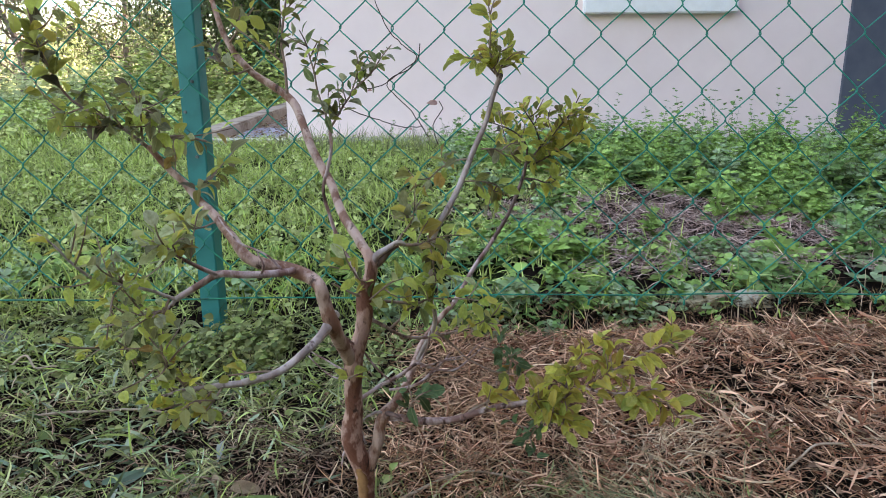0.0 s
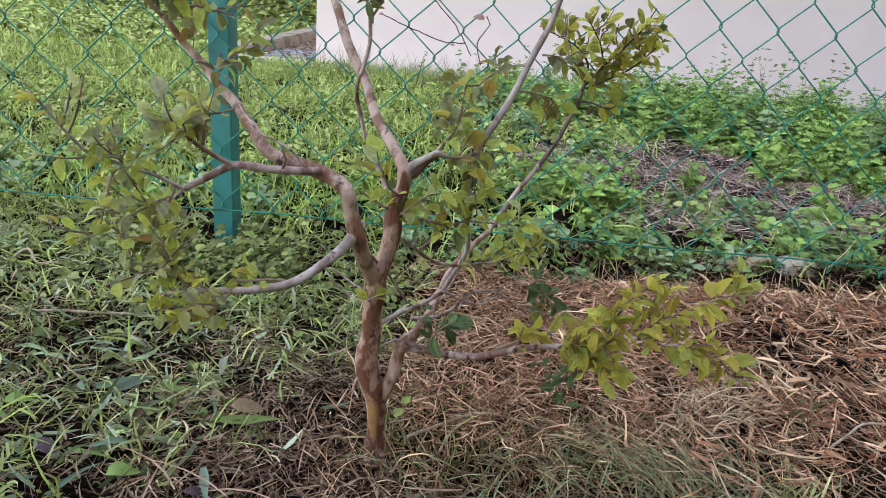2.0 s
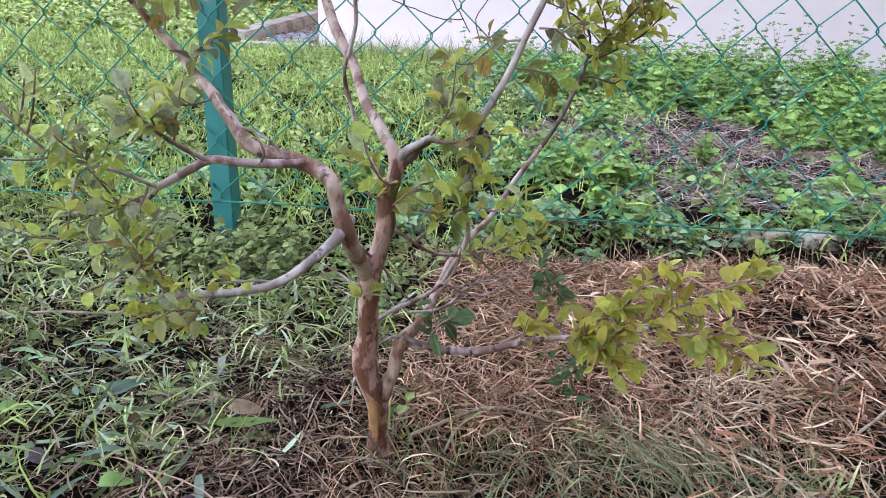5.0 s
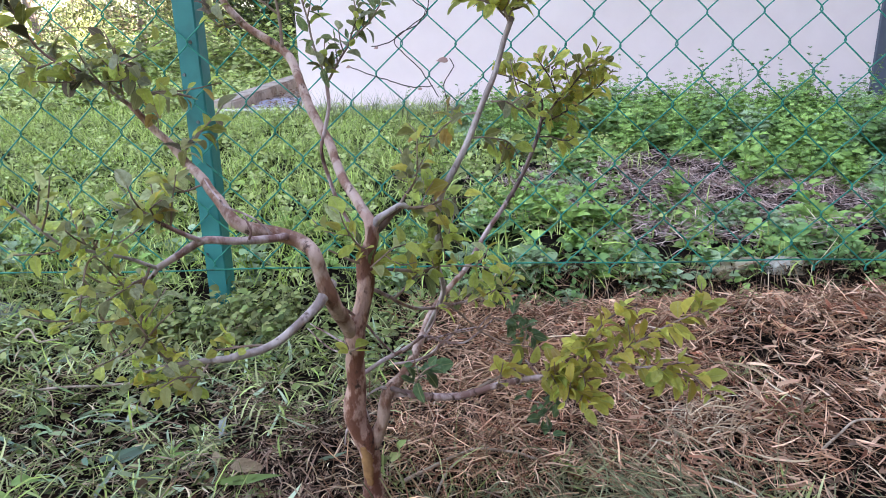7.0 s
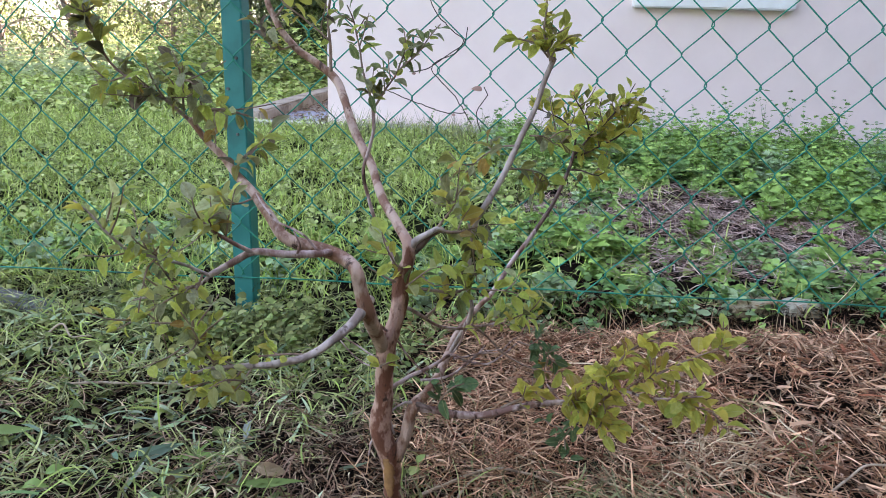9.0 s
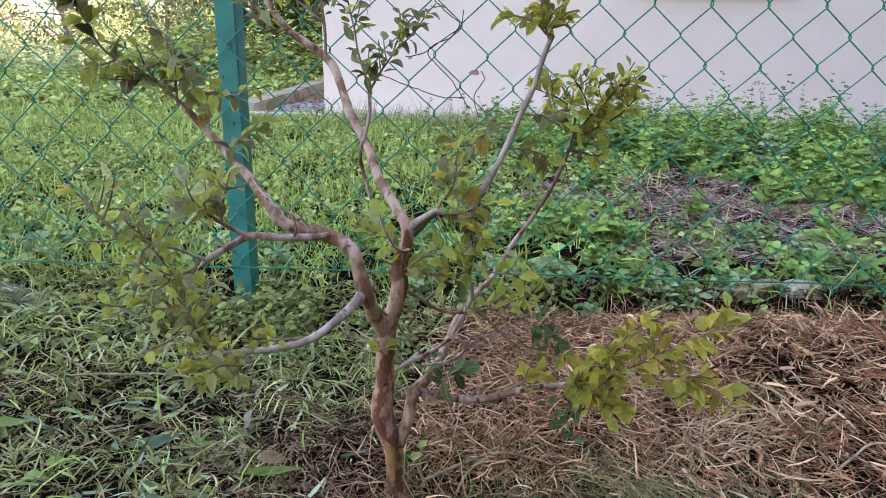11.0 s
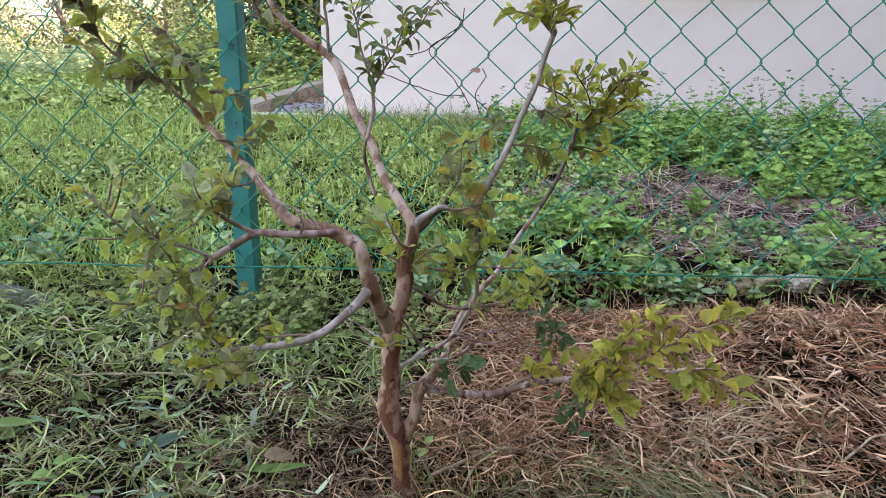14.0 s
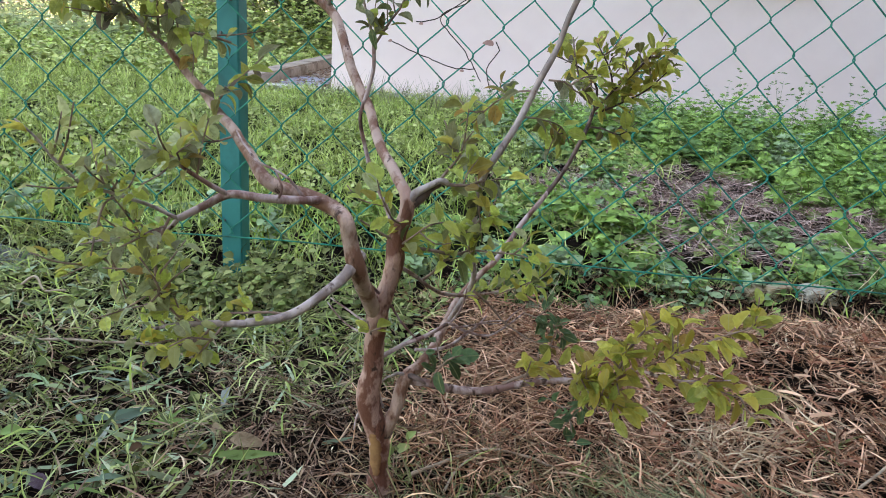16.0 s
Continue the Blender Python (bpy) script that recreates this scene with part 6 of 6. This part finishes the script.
weed_clumps("bank_clover", 130, (-0.05, 1.6), (1.395, 1.50), lambda x, y: 1 - 0.6 * smooth(x, 0.5, 0.65), (3, 5), 0.020, (0.012, 0.05), (0.016, 0.030), 3, "small low weeds hanging over the bank under the fence", 68, (0.35, 0.4, 0.25), leaves)
weed_clumps("fence_weeds", 250, (-1.5, 1.9), (1.47, 1.90), lambda x, y: np.maximum(0.35 + 0.65 * (1 - smooth(y, 1.5, 1.75)), 0.75 * smooth(x, 0.0, 0.2)), (3, 6), 0.028, (0.025, 0.07), (0.022, 0.040), 4, "low weeds growing along the fence foot", 63, (0.4, 0.36, 0.24), leaves)
weed_clumps("patch_weeds", 105, (0.05, 1.9), (1.7, 2.75), lambda x, y: np.maximum(0.13, smooth(np.hypot((x - 0.66) / 0.52, (y - 2.12) / 0.44), 0.8, 1.15)) * np.where(x > 0.9, 1.0, 0.7), (5, 9), 0.042, (0.06, 0.15), (0.030, 0.048), 5, "broad-leaved weeds spreading over the edge of the straw patch", 65)
n = 120
wx, wy = rand(-0.66, -0.30, n), rand(1.22, 1.345, n)
weed_patch("post_weeds", wx, wy, rand(0.03, 0.095, n), rand(0.014, 0.027, n), 5, "small green weeds at the foot of the post", M_CLOVER)
n = 5200
wx, wy = rand(-2.8, 0.95, n), rand(1.7, 4.0, n)
ok = (np.hypot((wx - 0.68) / 0.62, (wy - 2.13) / 0.46) > 0.95) & (np.random.rand(n) < smooth(vnoise(wx, wy, 0.10, 28), 0.35, 0.6))
wx, wy = wx[ok], wy[ok]
n = len(wx)
weed_patch("lawn_weeds", wx, wy, rand(0.02, 0.075, n), rand(0.02, 0.036, n), 3, "small broad-leaved weeds growing in the lawn", M_LAWN_WEED)
n = 1000
wx, wy = rand(-1.5, -0.05, n), rand(0.45, 1.46, n)
ok = np.random.rand(n) < (0.12 + 0.88 * smooth(wy, 0.95, 1.2)) * (1 - 0.8 * brown_patch(wx, wy))
wx, wy = wx[ok], wy[ok]
weed_patch("clover_weeds", wx, wy, rand(0.012, 0.05, len(wx)), np.full(len(wx), 0.021), 3, "small round-leaved weeds among mown grass", M_CLOVER)
n = 1500
wx, wy = rand(-7.0, -1.62, n), rand(4.2, 8.6, n)
weed_patch("bank_weeds", wx, wy, rand(0.05, 0.10, n) + rand(0.0, 0.1, n) * smooth(wy, 4.5, 7.5) * smooth(wx, -4.5, -3), np.full(n, 0.06), 5, "green weeds on the bank beside the kerb", M_LAWN_WEED)
n = 420
wx, wy = rand(-4.0, -1.66, n), rand(7.0, 9.4, n)
weed_patch("hedge_foot", wx, wy, rand(0.25, 0.8, n), np.full(n, 0.075), 8, "tall green weeds under the hedge trees beside the path", M_LAWN_WEED)
n = 500
wx, wy = rand(-8.5, -3.5, n), rand(7.2, 9.0, n)
# The pale field leaf colour adds sunlight to these weeds.
weed_patch("hedge_weeds", wx, wy, rand(0.1, 0.4, n), np.full(n, 0.085), 5, "weeds at the foot of the hedge, coloured pale as if sunlit", M_FIELD_LEAF)

# single weeds that stand out
weed_rng = np.random.RandomState(4)
SPOTS = [(0.95, 2.62, 0.17), (1.12, 2.50, 0.15), (0.62, 2.60, 0.13), (1.45, 2.35, 0.16), (0.35, 2.3, 0.11), (0.60, 1.98, 0.10), (1.30, 2.02, 0.14), (0.85, 1.74, 0.11), (0.86, 2.20, 0.17), (0.92, 2.12, 0.18), (0.97, 2.22, 0.16), (0.90, 2.28, 0.15),
         (0.25, 3.95, 0.24), (0.62, 3.9, 0.27), (0.95, 3.95, 0.30), (1.22, 3.9, 0.26), (1.35, 3.92, 0.32), (1.62, 3.92, 0.25), (1.9, 3.85, 0.33), (2.15, 3.9, 0.36), (2.3, 3.8, 0.28), (-0.35, 3.9, 0.16), (-0.1, 3.92, 0.18), (0.05, 3.9, 0.22)]
SPOTS += [(weed_rng.uniform(0.3, 2.5), weed_rng.uniform(3.5, 3.95), weed_rng.uniform(0.2, 0.34)) for k in range(26)]
for wx, wy, wh in SPOTS:
    lv, lf, sv, sf = weed_arrays(np.array([wx]), np.array([wy]), np.array([wh]), np.array([0.052 if wy < 3 else 0.036]), 9 if wy < 3 else 8)
    weed = tagged(new("weed"), "bushy green broad-leaved weed on bare straw" if wy < 3 else "tall thin weed standing against the house wall", "weed", "weeds behind the fence")
    weed.location = (wx, wy, float(ground_z(wx, wy)))
    off = np.array(weed.location)
    big_mesh("foliage", lv - off, lf, M_WEED if wy < 3 else M_WEED_DEEP, "", "", weed, "")
    big_mesh("stalk", sv - off, sf, M_WEED_STEM, "", "", weed, "")


# ---- distance: hedge trees and sunlit bushes ----
def far_tree(x, y, h, spread, count, leaf, material, seed, name="tree", label="", low=0.15):
    rng = np.random.RandomState(seed)
    z0 = float(ground_z(x, y))
    tree = tagged(new(name), label, "tree", "trees beyond the lawn")
    tree.location = (x, y, z0)
    trunk = spline([(0, 0, -0.1, 0.05), (rng.normal(0, 0.06), 0, h * 0.3, 0.04), (rng.normal(0, 0.15), rng.normal(0, 0.1), h * 0.62, 0.025), (rng.normal(0, 0.2), 0, h * 0.95, 0.01)], 0.15)
    v, f = tube(trunk, 7)
    mesh_ob("trunk", v, f, M_TWIG_FAR, tree)
    cl = []
    for k in range(40):
        s = low + (1 - low) * rng.rand()
        i = int(s * (len(trunk) - 1))
        a = rng.rand() * 2 * np.pi
        rr = spread * (0.35 + 0.75 * rng.rand()) * math.sin(math.pi * min(0.92, 0.25 + 0.7 * s))
        end = trunk[i, :3] + np.array((math.cos(a) * rr, math.sin(a) * rr, h * rng.uniform(-0.06, 0.2)))
        mid = (trunk[i, :3] + end) / 2 + rng.normal(0, 0.08, 3)
        q = spline([(*trunk[i, :3], 0.011), (*mid, 0.007), (*end, 0.003)], 0.2)
        v, f = tube(q, 5)
        v, f = list(map(tuple, v)), list(map(tuple, f))
        for t in range(9):
            a0 = q[rng.randint(len(q) // 3, len(q)), :3]
            way = rng.normal(0, 1, 3) * np.array((0.3, 0.3, 0.28)) * spread
            v2, f2 = tube(spline([(*a0, 0.004), (*(a0 + way * 0.5 + rng.normal(0, 0.03, 3)), 0.003), (*(a0 + way), 0.0015)], 0.12), 4)
            f += [tuple(k2 + len(v) for k2 in fc) for fc in f2]
            v += list(map(tuple, v2))
        mesh_ob("limb", v, f, M_TWIG_FAR, tree)
        for t in (0.45, 0.75, 1.0):
            cl.append(trunk[i, :3] * (1 - t) + end * t)
    cl = np.array(cl)
    c = cl[rng.randint(len(cl), size=count)] + rng.normal(0, 1, (count, 3)) * np.array((0.16, 0.16, 0.13)) * spread
    c[:, 2] = np.maximum(c[:, 2], 0.03)
    v, f = leaves(c, rng.normal(0, 1, (count, 3)) - np.array((0, 0, 0.5)), rng.normal(0, 0.7, (count, 3)) + np.array((0, -0.2, 1)), leaf * rng.uniform(0.6, 1.4, count), leaf * rng.uniform(0.3, 0.55, count))
    big_mesh("crown", v, f, material, "", "", tree, "")


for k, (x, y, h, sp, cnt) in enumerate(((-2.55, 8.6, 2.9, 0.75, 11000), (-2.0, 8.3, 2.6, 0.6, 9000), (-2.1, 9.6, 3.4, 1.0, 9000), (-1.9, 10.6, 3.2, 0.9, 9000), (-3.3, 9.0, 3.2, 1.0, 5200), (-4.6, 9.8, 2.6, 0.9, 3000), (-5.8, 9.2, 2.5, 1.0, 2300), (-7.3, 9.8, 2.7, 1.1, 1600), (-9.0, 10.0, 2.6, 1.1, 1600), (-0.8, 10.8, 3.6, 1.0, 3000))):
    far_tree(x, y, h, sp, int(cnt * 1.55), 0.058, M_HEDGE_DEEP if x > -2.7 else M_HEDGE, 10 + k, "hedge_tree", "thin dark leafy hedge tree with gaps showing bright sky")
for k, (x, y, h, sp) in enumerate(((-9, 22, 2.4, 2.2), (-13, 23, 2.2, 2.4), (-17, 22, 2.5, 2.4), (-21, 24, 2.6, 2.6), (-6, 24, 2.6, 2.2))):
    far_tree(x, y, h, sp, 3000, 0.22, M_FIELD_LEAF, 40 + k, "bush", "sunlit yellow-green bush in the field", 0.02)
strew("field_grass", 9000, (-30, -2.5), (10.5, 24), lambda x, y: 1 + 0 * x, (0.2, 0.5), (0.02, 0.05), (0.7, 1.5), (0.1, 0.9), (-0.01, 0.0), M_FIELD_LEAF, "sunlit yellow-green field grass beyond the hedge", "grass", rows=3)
